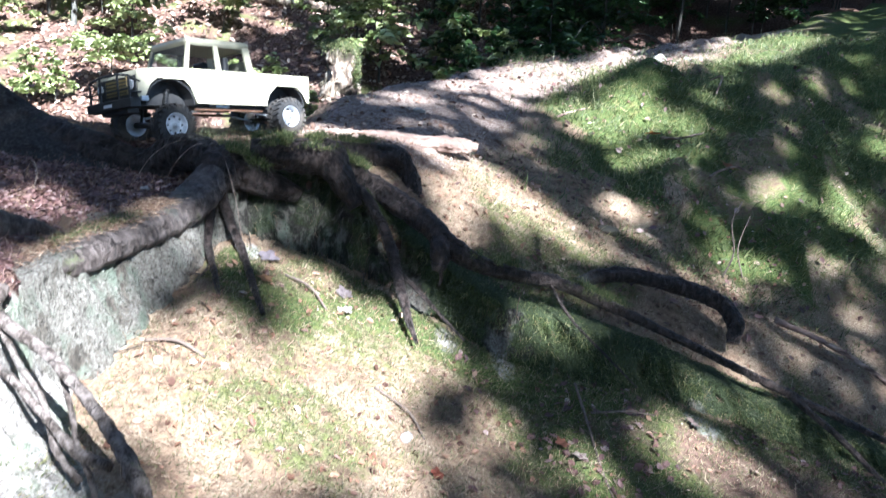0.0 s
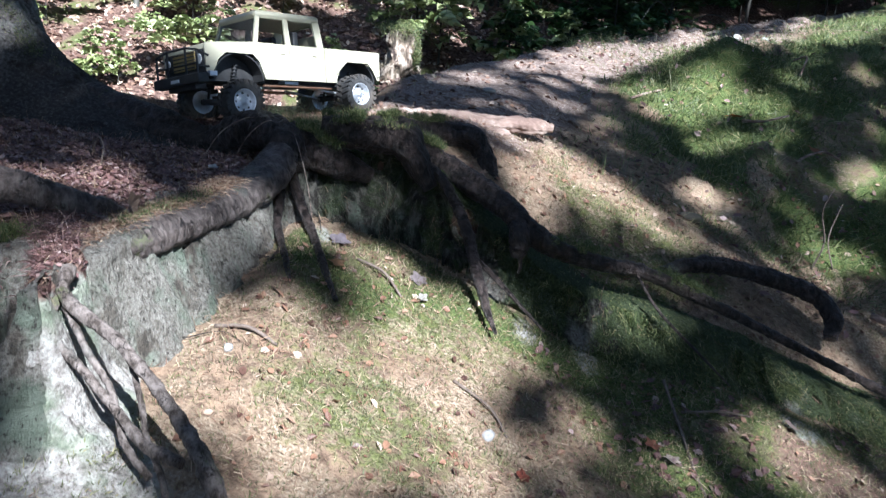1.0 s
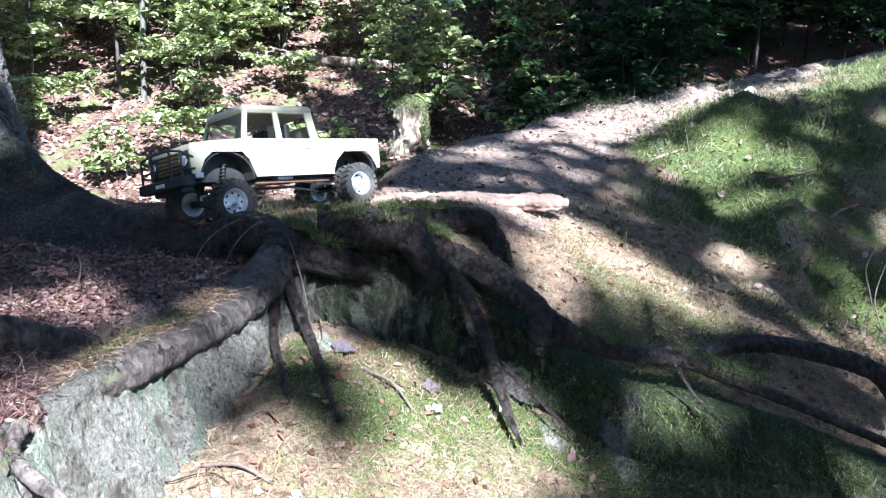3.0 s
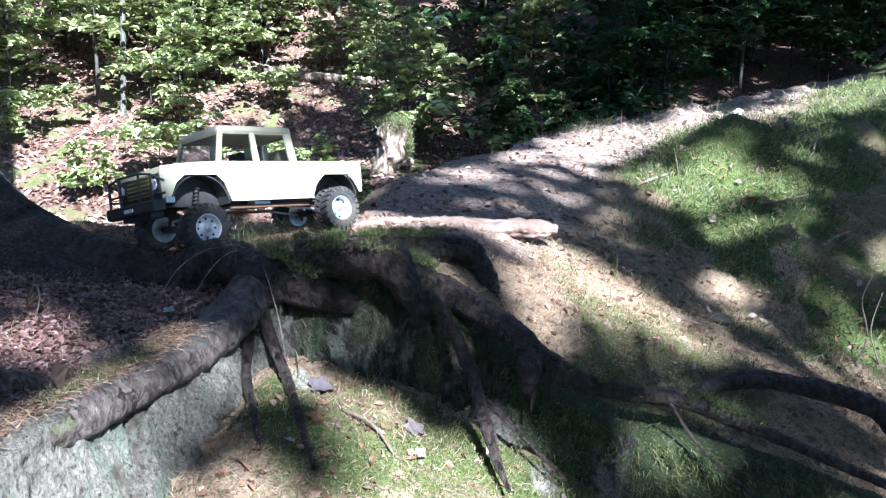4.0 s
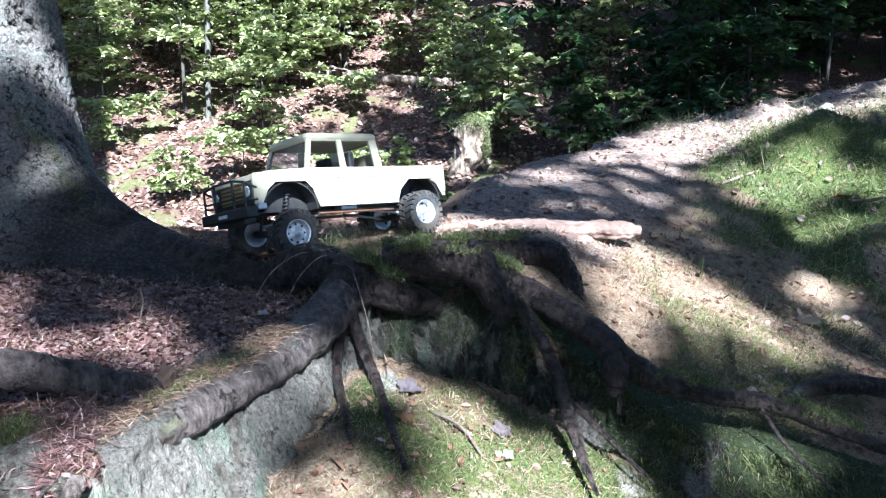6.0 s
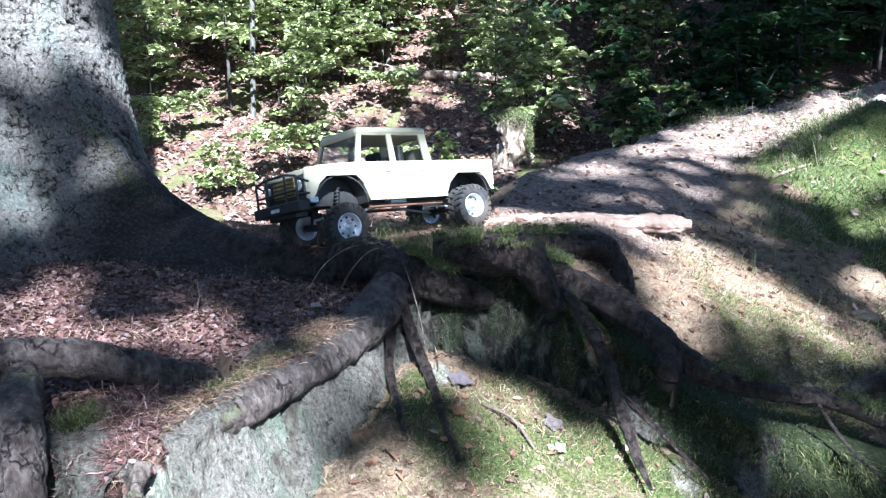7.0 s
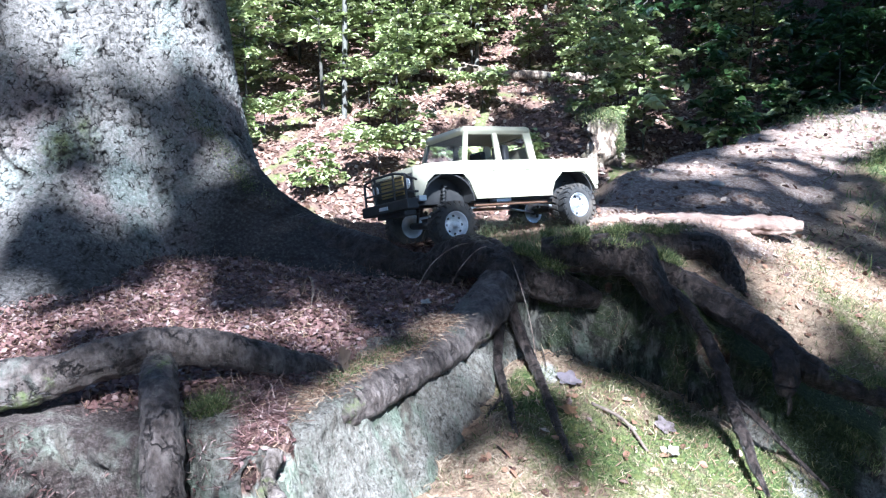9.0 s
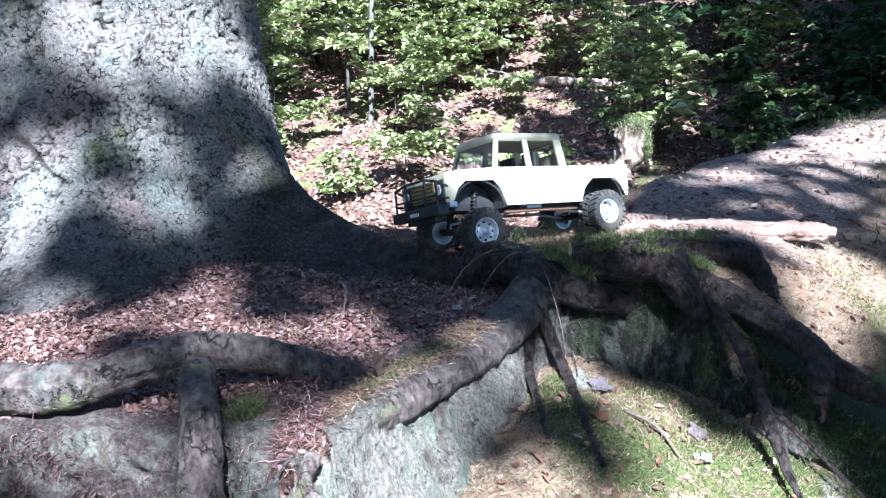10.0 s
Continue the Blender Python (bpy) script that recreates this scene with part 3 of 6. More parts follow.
def unit_up(n, rng, spread):
    v = rng.normal(size=(n, 3)) * spread + np.array([0, 0, 1.0])
    return v / np.linalg.norm(v, axis=1)[:, None]


# ---- ground ----
def axis(a, b, step, low, high, growth=1.05):
    mid_a = list(np.arange(a, b, step))
    out_hi, v, s = [], b, step
    while v < high:
        out_hi.append(v)
        s *= growth
        v += s
    out_lo, v, s = [], a, step
    while v > low:
        s *= growth
        v -= s
        out_lo.append(v)
    return np.array(out_lo[::-1] + mid_a + out_hi)


def build_ground():
    gx, gy = axis(-1.7, 1.4, 0.012, -70, 70), axis(1.15, 3.0, 0.012, -60, 90, 1.04)
    gx = np.unique(np.concatenate([gx, np.arange(-0.9, -0.45, 0.012) + 0.006]).round(4))
    gy = np.unique(np.concatenate([gy, np.arange(1.25, 2.55, 0.012) + 0.006]).round(4))
    X, Y = np.meshgrid(gx, gy)
    z, cover = land(X, Y)
    v = np.stack([X, Y, z], -1).reshape(-1, 3)
    nx, ny = len(gx), len(gy)
    i = (np.arange(ny - 1)[:, None] * nx + np.arange(nx - 1)[None]).reshape(-1, 1)
    f = i + np.array([[0, 1, nx + 1, nx]])
    ob = mesh_object("ground", v, f, GROUND)
    at = ob.data.attributes.new("cover", 'FLOAT_COLOR', 'POINT')
    at.data.foreach_set("color", cover.reshape(-1, 4).astype(np.float32).ravel())
    tagged(ob, "forest floor of litter, moss, bare clay and a worn path", "ground", kind="structure")


build_ground()


def face_line(step):
    """The scarp's edge in plan at even steps, with its corners rounded, and the way out of the bank."""
    p = np.array([q for q in SCARP if -2.7 < q[0] < 1.8])
    run = np.concatenate([[0], np.cumsum(np.hypot(*np.diff(p, axis=0).T))])
    u = np.arange(0, run[-1], step)
    line = np.stack([np.interp(u, run, p[:, 0]), np.interp(u, run, p[:, 1])], 1)
    k = int(0.05 / step) | 1
    pad = np.vstack([np.repeat(line[:1], k // 2, 0), line, np.repeat(line[-1:], k // 2, 0)])
    line = np.stack([np.convolve(pad[:, c], np.ones(k) / k, "valid") for c in (0, 1)], 1)
    way = np.gradient(line, axis=0)
    way /= np.linalg.norm(way, axis=1)[:, None] + 1e-9
    return u, line, np.stack([way[:, 1], -way[:, 0]], 1)


def build_face():
    """The eroded earth face below the roots: lip, fluted columns, lumps, an undercut and open cracks. Returns its grid and covers."""
    u, line, out = face_line(0.0045)
    rows = np.linspace(0, 1, 96)
    U, V = np.meshgrid(u, rows)
    X0, Y0 = np.broadcast_to(line[:, 0], U.shape), np.broadcast_to(line[:, 1], U.shape)
    zt = land(line[:, 0] - out[:, 0] * 0.11, line[:, 1] - out[:, 1] * 0.11)[0]
    reach = 0.085 + 0.03 * value_noise(u * 5, u * 0, seed=80) + 0.05 * smooth(0.0, 0.4, line[:, 0])
    zf = land(line[:, 0] + out[:, 0] * (reach + 0.02), line[:, 1] + out[:, 1] * (reach + 0.02))[0] - 0.025
    zf = np.minimum(zf, zt - 0.03)
    w = np.clip((V - 0.16) / 0.84, 0, 1)
    off = np.where(V < 0.16, -0.11 + 0.11 * V / 0.16, reach[None] * w ** 1.25)
    Z = zt[None] - 0.014 * np.clip(V / 0.16, 0, 1) ** 2 - (zt - zf)[None] * w
    earth, clay_side = smooth(-0.62, -0.5, X0), smooth(-0.5, -0.62, X0) * smooth(-0.95, -0.85, X0)
    px, py = X0 + out[:, 0] * off, Y0 + out[:, 1] * off
    flute = 1 - 2 * np.abs(value_noise(U * 24 + 0.5 * value_noise(U * 9, V * 6, seed=85), V * 2.2, seed=81))
    d = (0.009 + 0.014 * earth) * flute + (0.012 + 0.02 * earth) * fbm(px * 9, py * 9, Z * 9, 3, 82) + (0.011 + 0.003 * earth) * fbm(px * 38, py * 38, Z * 26, 3, 83) + 0.004 * fbm(px * 110, py * 110, Z * 80, 2, 84) + smooth(-0.93, -1.0, X0) * (0.02 * fbm(px * 14, py * 14, Z * 16, 3, 89) + 0.012 * fbm(px * 45, py * 45, Z * 50, 2, 90))
    cracks = np.exp(-(value_noise(U * 13, V * 3.5 + U * 2, seed=86) / 0.05) ** 2) * smooth(0.1, 0.4, value_noise(U * 7, V * 5, seed=87)) * (1 - 0.85 * earth)
    d = d - 0.012 * cracks - 0.035 * np.exp(-((w - 0.16) / 0.16) ** 2) * smooth(-0.56, -0.46, X0) * smooth(-0.05, -0.15, X0)
    d = d * smooth(0.02, 0.2, V)
    P = np.stack([px + out[:, 0] * d, py + out[:, 1] * d, Z + 0.3 * d * smooth(0.3, 0.1, V)], -1)
    patch = 0.5 + 0.9 * fbm(px * 7, py * 7, Z * 7, 4, 88)
    low = smooth(0.62, 0.95, w)
    pale = np.zeros(U.shape)
    for cx, cw, lean, k in ((-0.475, 0.02, 0.07, 0.9), (0.0, 0.045, 0.0, 0.7), (0.22, 0.03, 0.03, 0.8), (0.8, 0.035, 0.03, 0.8)):
        pale = np.maximum(pale, k * np.exp(-((X0 - cx - lean * w) / cw) ** 2) * smooth(0.35, 0.6, w))
    clay = np.clip(clay_side * (0.95 - 0.9 * low * smooth(-0.72, -0.64, X0)) + earth * (0.15 * smooth(0.55, 0.8, patch) + pale) + 0.45 * smooth(-0.93, -1.0, X0) * smooth(0.35, 0.65, patch), 0, 1)
    moss = np.clip(earth * (0.5 + 0.45 * smooth(-0.05, 0.15, X0)) * smooth(0.4, 0.7, 1 - patch + 0.2 + 0.2 * smooth(-0.05, 0.2, X0)) + 0.6 * earth * smooth(0.2, 0.06, V), 0, 1) * (1 - pale)
    litter = np.clip(0.75 * smooth(-0.93, -1.0, X0) + 0.9 * low * smooth(-0.3, -0.5, X0) * smooth(-0.75, -0.68, X0), 0, 1)
    n, m = len(rows), len(u)
    i = (np.arange(n - 1)[:, None] * m + np.arange(m - 1)[None]).reshape(-1, 1)
    ob = mesh_object("bank_face", P.reshape(-1, 3), i + np.array([[0, m, m + 1, 1]]), EARTHFACE)
    at = ob.data.attributes.new("cover", 'FLOAT_COLOR', 'POINT')
    at.data.foreach_set("color", np.stack([moss, litter, clay, 0 * clay], -1).reshape(-1).astype(np.float32))
    tagged(ob, "eroded earth face of pale clay, fluted soil and moss", "bank", kind="structure")
    return P, out, moss, clay, V


FACE = build_face()


# ---- the big tree ----
TREE = (-2.06, 2.82)


def cells(u, w, seed):
    """Nearest and second nearest of a jittered grid's seeds: distances, a random value and the height within the cell."""
    iu, iw = np.floor(u), np.floor(w)
    f1, f2 = np.full(u.shape, 9.0), np.full(u.shape, 9.0)
    rnd, up = np.zeros(u.shape), np.zeros(u.shape)
    for du in (-1, 0, 1):
        for dw in (-1, 0, 1):
            a, b = iu + du, iw + dw
            pu, pw = a + 0.1 + 0.8 * lattice(a, b, a * 0, seed), b + 0.1 + 0.8 * lattice(a, b, a * 0 + 1, seed)
            dist = np.hypot(u - pu, w - pw)
            closer = dist < f1
            f2 = np.where(closer, f1, np.minimum(f2, dist))
            rnd = np.where(closer, lattice(a, b, a * 0 + 2, seed), rnd)
            up = np.where(closer, w - pw, up)
            f1 = np.where(closer, dist, f1)
    return f1, f2, rnd, up


def build_trunk(parent):
    th = radians(100) + np.linspace(0, 2 * np.pi, 620, endpoint=False)
    zs = np.concatenate([np.arange(0.35, 2.0, 0.006), np.linspace(2.0, 11, 70)])
    T, Z = np.meshgrid(th, zs)
    h = np.clip(Z - 0.6, 0, 10)
    r = 0.455 - 0.018 * h + 0.10 * np.exp(-h / 0.38) + 0.035 * np.exp(-h / 0.7) * np.sin(5 * T + 0.7)

    def lobe(angle, width, amount, fall):
        d = np.angle(np.exp(1j * (T - radians(angle))))
        return amount * np.exp(-(d / radians(width)) ** 2) * np.exp(-h / fall)
    r = r + lobe(-13, 17, 0.78, 0.16) + lobe(-62, 22, 0.52, 0.17) + lobe(-95, 18, 0.35, 0.3) + lobe(70, 30, 0.3, 0.25) + lobe(150, 30, 0.3, 0.25) + lobe(215, 26, 0.3, 0.25)
    x, y = np.cos(T) * r, np.sin(T) * r
    # bark scales: each lifts towards its lower edge, with open cracks between groups of them
    wu, ww = 1.1 * fbm(x * 24, y * 24, Z * 24, 4, 50), 1.1 * fbm(x * 24 + 7, y * 24, Z * 24, 4, 52)
    around = (T - radians(100)) * 0.52
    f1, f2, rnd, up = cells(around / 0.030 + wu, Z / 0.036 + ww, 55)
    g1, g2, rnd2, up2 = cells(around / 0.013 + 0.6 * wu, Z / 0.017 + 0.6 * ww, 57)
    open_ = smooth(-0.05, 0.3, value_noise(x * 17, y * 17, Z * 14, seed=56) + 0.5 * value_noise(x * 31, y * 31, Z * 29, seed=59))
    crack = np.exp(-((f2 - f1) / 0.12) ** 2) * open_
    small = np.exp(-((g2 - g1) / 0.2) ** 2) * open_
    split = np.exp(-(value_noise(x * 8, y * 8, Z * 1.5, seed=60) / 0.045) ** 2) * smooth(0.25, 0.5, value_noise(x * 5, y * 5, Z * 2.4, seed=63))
    d = 0.007 * rnd - 0.006 * np.clip(up, -0.7, 0.7) * open_ + 0.0025 * rnd2 - 0.002 * up2 - 0.010 * crack - 0.004 * small - 0.014 * split
    d = d + 0.014 * fbm(x * 5, y * 5, Z * 3, 3, 61) + 0.004 * fbm(x * 70, y * 70, Z * 55, 2, 58)
    r2 = r + d
    v = np.stack([TREE[0] + np.cos(T) * r2, TREE[1] + np.sin(T) * r2, Z], -1).reshape(-1, 3)
    n, m = len(zs), len(th)
    i, j = np.meshgrid(np.arange(n - 1), np.arange(m), indexing="ij")
    k = (j + 1) % m
    f = np.stack([i * m + j, i * m + k, (i + 1) * m + k, (i + 1) * m + j], -1).reshape(-1, 4)
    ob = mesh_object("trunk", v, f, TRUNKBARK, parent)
    # Mask of the shade-dark tone painted on the buttress and root lobes.
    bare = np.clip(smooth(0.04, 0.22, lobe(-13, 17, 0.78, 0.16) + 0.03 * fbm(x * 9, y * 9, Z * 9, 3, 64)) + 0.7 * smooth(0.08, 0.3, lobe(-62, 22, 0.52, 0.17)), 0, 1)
    at = ob.data.attributes.new("dark_bark", 'FLOAT', 'POINT')
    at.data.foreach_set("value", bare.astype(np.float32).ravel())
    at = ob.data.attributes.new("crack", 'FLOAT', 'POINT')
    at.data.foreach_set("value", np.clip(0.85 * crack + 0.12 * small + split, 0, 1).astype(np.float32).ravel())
    return ob


tree = tagged(thing("spruce_tree"), "old grey-barked forest tree with bare roots spreading over a bank", "tree")
build_trunk(tree)
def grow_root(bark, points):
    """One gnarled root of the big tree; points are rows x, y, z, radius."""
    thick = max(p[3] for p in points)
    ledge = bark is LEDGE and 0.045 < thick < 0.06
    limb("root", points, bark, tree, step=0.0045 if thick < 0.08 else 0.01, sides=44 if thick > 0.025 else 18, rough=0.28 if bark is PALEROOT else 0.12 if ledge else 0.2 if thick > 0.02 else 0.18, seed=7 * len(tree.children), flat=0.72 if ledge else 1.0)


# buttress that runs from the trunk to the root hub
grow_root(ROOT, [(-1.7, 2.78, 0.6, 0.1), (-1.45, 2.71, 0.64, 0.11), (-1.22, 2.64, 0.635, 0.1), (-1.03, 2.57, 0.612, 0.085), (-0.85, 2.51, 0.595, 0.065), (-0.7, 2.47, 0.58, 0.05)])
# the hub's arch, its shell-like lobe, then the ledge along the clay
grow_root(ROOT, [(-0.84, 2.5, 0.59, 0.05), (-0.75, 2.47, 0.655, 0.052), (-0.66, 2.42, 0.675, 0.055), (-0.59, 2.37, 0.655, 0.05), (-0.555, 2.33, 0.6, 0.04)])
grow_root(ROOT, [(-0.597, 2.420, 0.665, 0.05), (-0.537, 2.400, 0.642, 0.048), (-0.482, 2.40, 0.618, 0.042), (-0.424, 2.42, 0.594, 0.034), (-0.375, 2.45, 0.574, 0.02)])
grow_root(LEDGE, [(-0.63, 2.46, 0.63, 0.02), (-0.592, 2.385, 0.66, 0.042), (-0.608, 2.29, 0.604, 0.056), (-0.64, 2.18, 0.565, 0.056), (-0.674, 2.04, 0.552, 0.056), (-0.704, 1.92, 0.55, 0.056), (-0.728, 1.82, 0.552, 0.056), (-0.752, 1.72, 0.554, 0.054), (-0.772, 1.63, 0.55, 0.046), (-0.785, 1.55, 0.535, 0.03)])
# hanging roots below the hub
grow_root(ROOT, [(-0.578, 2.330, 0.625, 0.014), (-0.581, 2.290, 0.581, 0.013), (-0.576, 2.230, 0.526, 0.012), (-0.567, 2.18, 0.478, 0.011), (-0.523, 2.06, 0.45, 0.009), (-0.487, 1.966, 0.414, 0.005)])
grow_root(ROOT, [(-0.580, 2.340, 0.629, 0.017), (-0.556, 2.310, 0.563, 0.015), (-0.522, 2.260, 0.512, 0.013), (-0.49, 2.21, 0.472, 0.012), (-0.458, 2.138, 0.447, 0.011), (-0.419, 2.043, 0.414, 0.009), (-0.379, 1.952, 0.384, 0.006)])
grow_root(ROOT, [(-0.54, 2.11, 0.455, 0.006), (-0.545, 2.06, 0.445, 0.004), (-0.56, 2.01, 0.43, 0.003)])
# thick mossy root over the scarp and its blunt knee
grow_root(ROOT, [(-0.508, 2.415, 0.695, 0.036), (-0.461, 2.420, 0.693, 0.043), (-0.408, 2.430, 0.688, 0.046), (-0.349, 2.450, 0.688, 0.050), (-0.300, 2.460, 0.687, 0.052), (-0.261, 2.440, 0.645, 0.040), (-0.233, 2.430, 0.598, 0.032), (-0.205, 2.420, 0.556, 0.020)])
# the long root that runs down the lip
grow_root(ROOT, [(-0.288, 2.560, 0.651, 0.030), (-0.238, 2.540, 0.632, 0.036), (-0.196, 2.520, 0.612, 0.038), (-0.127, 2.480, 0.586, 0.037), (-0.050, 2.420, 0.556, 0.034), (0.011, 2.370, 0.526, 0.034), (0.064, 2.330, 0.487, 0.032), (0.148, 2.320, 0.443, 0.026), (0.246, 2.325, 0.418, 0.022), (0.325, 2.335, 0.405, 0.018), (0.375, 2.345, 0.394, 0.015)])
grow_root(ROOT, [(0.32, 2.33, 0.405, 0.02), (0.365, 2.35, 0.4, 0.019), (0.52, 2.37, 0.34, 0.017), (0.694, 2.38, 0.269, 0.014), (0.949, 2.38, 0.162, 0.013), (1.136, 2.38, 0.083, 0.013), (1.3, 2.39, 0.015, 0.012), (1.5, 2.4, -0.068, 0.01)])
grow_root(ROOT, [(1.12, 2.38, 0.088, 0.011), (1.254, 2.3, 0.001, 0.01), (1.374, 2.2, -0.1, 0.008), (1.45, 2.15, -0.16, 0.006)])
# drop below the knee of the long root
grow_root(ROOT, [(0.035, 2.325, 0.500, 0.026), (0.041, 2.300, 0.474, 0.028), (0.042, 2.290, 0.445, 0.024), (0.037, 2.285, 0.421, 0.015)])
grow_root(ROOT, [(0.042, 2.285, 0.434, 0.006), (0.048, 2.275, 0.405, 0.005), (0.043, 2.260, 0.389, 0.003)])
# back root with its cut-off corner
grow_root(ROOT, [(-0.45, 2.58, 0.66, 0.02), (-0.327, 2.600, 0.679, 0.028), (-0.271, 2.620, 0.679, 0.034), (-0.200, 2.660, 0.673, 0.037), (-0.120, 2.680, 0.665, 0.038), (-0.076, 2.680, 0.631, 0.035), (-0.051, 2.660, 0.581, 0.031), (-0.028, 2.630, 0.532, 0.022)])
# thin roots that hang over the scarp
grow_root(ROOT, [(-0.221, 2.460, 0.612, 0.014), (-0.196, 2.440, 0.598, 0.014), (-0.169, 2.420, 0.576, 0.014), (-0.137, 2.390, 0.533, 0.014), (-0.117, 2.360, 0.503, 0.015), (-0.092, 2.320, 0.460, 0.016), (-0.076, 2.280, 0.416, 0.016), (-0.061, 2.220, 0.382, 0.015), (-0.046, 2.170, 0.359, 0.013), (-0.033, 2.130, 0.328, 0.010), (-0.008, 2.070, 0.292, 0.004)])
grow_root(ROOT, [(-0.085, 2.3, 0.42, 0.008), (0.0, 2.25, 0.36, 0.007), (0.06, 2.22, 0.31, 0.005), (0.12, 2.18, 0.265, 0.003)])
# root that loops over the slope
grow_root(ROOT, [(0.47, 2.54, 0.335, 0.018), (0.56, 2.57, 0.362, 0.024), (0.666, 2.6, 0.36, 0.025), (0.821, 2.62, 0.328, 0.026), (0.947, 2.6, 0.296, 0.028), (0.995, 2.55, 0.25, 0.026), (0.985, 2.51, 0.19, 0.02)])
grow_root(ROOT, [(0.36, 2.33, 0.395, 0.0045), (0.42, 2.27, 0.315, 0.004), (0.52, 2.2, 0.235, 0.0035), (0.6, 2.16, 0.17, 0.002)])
# braided roots over the clay corner
grow_root(PALEROOT, [(-0.745, 1.46, 0.585, 0.0115), (-0.735, 1.42, 0.545, 0.0115), (-0.63, 1.36, 0.508, 0.0098), (-0.555, 1.31, 0.466, 0.0107), (-0.49, 1.265, 0.42, 0.0131), (-0.435, 1.22, 0.365, 0.0148), (-0.4, 1.19, 0.29, 0.0139), (-0.38, 1.165, 0.2, 0.0098)])
grow_root(PALEROOT, [(-0.745, 1.44, 0.56, 0.0082), (-0.755, 1.4, 0.5, 0.0082), (-0.67, 1.35, 0.445, 0.0074), (-0.61, 1.32, 0.402, 0.0074), (-0.56, 1.29, 0.37, 0.0098), (-0.49, 1.25, 0.37, 0.0098)])
grow_root(PALEROOT, [(-0.735, 1.42, 0.53, 0.0066), (-0.68, 1.37, 0.48, 0.0057), (-0.63, 1.34, 0.43, 0.0057), (-0.6, 1.31, 0.36, 0.0066), (-0.55, 1.28, 0.32, 0.0066)])
grow_root(PALEROOT, [(-0.6, 1.345, 0.48, 0.0049), (-0.575, 1.32, 0.42, 0.0049), (-0.56, 1.3, 0.38, 0.0049), (-0.53, 1.275, 0.33, 0.0057), (-0.5, 1.24, 0.27, 0.0049)])
# root along the plateau's front edge and its upright branch
grow_root(LEDGE, [(-1.66, 1.62, 0.67, 0.08), (-1.438, 1.460, 0.643, 0.055), (-1.288, 1.450, 0.648, 0.042), (-1.186, 1.460, 0.655, 0.038), (-1.121, 1.500, 0.663, 0.036), (-1.076, 1.550, 0.673, 0.036), (-1.028, 1.600, 0.676, 0.035), (-0.952, 1.670, 0.658, 0.032), (-0.873, 1.730, 0.622, 0.029), (-0.81, 1.775, 0.592, 0.025), (-0.76, 1.80, 0.56, 0.014)])
grow_root(LEDGE, [(-1.02, 1.600, 0.660, 0.026), (-0.976, 1.530, 0.645, 0.031), (-0.944, 1.480, 0.624, 0.031), (-0.918, 1.440, 0.580, 0.031), (-0.899, 1.410, 0.522, 0.030), (-0.887, 1.390, 0.474, 0.028), (-0.88, 1.375, 0.38, 0.024)])
CUTWOOD = surface("cut_wood", [(0.35, (0.3, 0.15, 0.06)), (0.65, (0.52, 0.3, 0.14))], 90, rough=0.7, relief=0.3, depth=0.002)
stub = [(-0.682, 2.088, 0.55, 0.018), (-0.665, 2.063, 0.548, 0.02), (-0.648, 2.04, 0.546, 0.019)]
limb("root_stub", stub, LEDGE, tree, step=0.004, sides=24, rough=0.15, seed=3)
limb("cut_face", [(-0.6495, 2.0425, 0.5463, 0.0125), (-0.6465, 2.038, 0.5457, 0.012)], CUTWOOD, tree, step=0.002, sides=18, rough=0.12, seed=4)


# ---- log and stump ----
log = tagged(thing("fallen_log"), "short bleached barkless log lying across the path", "log")
limb("stem", [(-0.52, 3.05, 0.62, 0.022), (-0.4, 3.08, 0.645, 0.036), (-0.3, 3.105, 0.65, 0.03), (-0.2, 3.115, 0.654, 0.034), (0.0, 3.155, 0.648, 0.028), (0.1, 3.165, 0.65, 0.03), (0.175, 3.18, 0.644, 0.018)], DEADWOOD, log, rough=0.26, sides=36, step=0.005)
limb("branch_stub", [(-0.3, 3.1, 0.65, 0.02), (-0.12, 3.08, 0.64, 0.018), (0.02, 3.1, 0.625, 0.012)], DEADWOOD, log, rough=0.3, sides=12)

STUMPWOOD = surface("rotten_wood", [(0.42, (0.035, 0.022, 0.016)), (0.5, (0.18, 0.13, 0.092)), (0.58, (0.4, 0.34, 0.27))], 14, relief=1.0, depth=0.05, stretch=(1, 1, 0.4), stain=(0.05, 0.045, 0.02))
stump = tagged(thing("tree_stump"), "broken pale tree stump capped with green moss", "stump")
SX, SY = -0.85, 8.3
sz = ground_z(SX, SY)
limb("wood", [(SX, SY, sz - 0.15, 0.25), (SX, SY, sz + 0.03, 0.19), (SX + 0.02, SY, sz + 0.18, 0.165), (SX + 0.03, SY + 0.01, sz + 0.33, 0.15), (SX + 0.04, SY + 0.02, sz + 0.41, 0.09)], STUMPWOOD, stump, rough=0.45, sides=40, step=0.015)


cap_rng = np.random.default_rng(9)
cap = cap_rng.normal(size=(5200, 3)) * np.array([0.085, 0.08, 0.03]) + np.array([SX, SY, sz + 0.395])
cap[3600:] = cap_rng.normal(size=(1600, 3)) * np.array([0.02, 0.04, 0.09]) + np.array([SX + 0.165, SY - 0.06, sz + 0.2])
cv, cf = blades(cap, unit_up(5200, cap_rng, 0.7), cap_rng.uniform(0.012, 0.032, 5200), cap_rng.uniform(0.003, 0.006, 5200), 0.5, cap_rng)
tagged(mesh_object("moss_cap", cv, cf, MOSSBLADE, stump, smooth_faces=False), "green moss cap", kind="stuff")


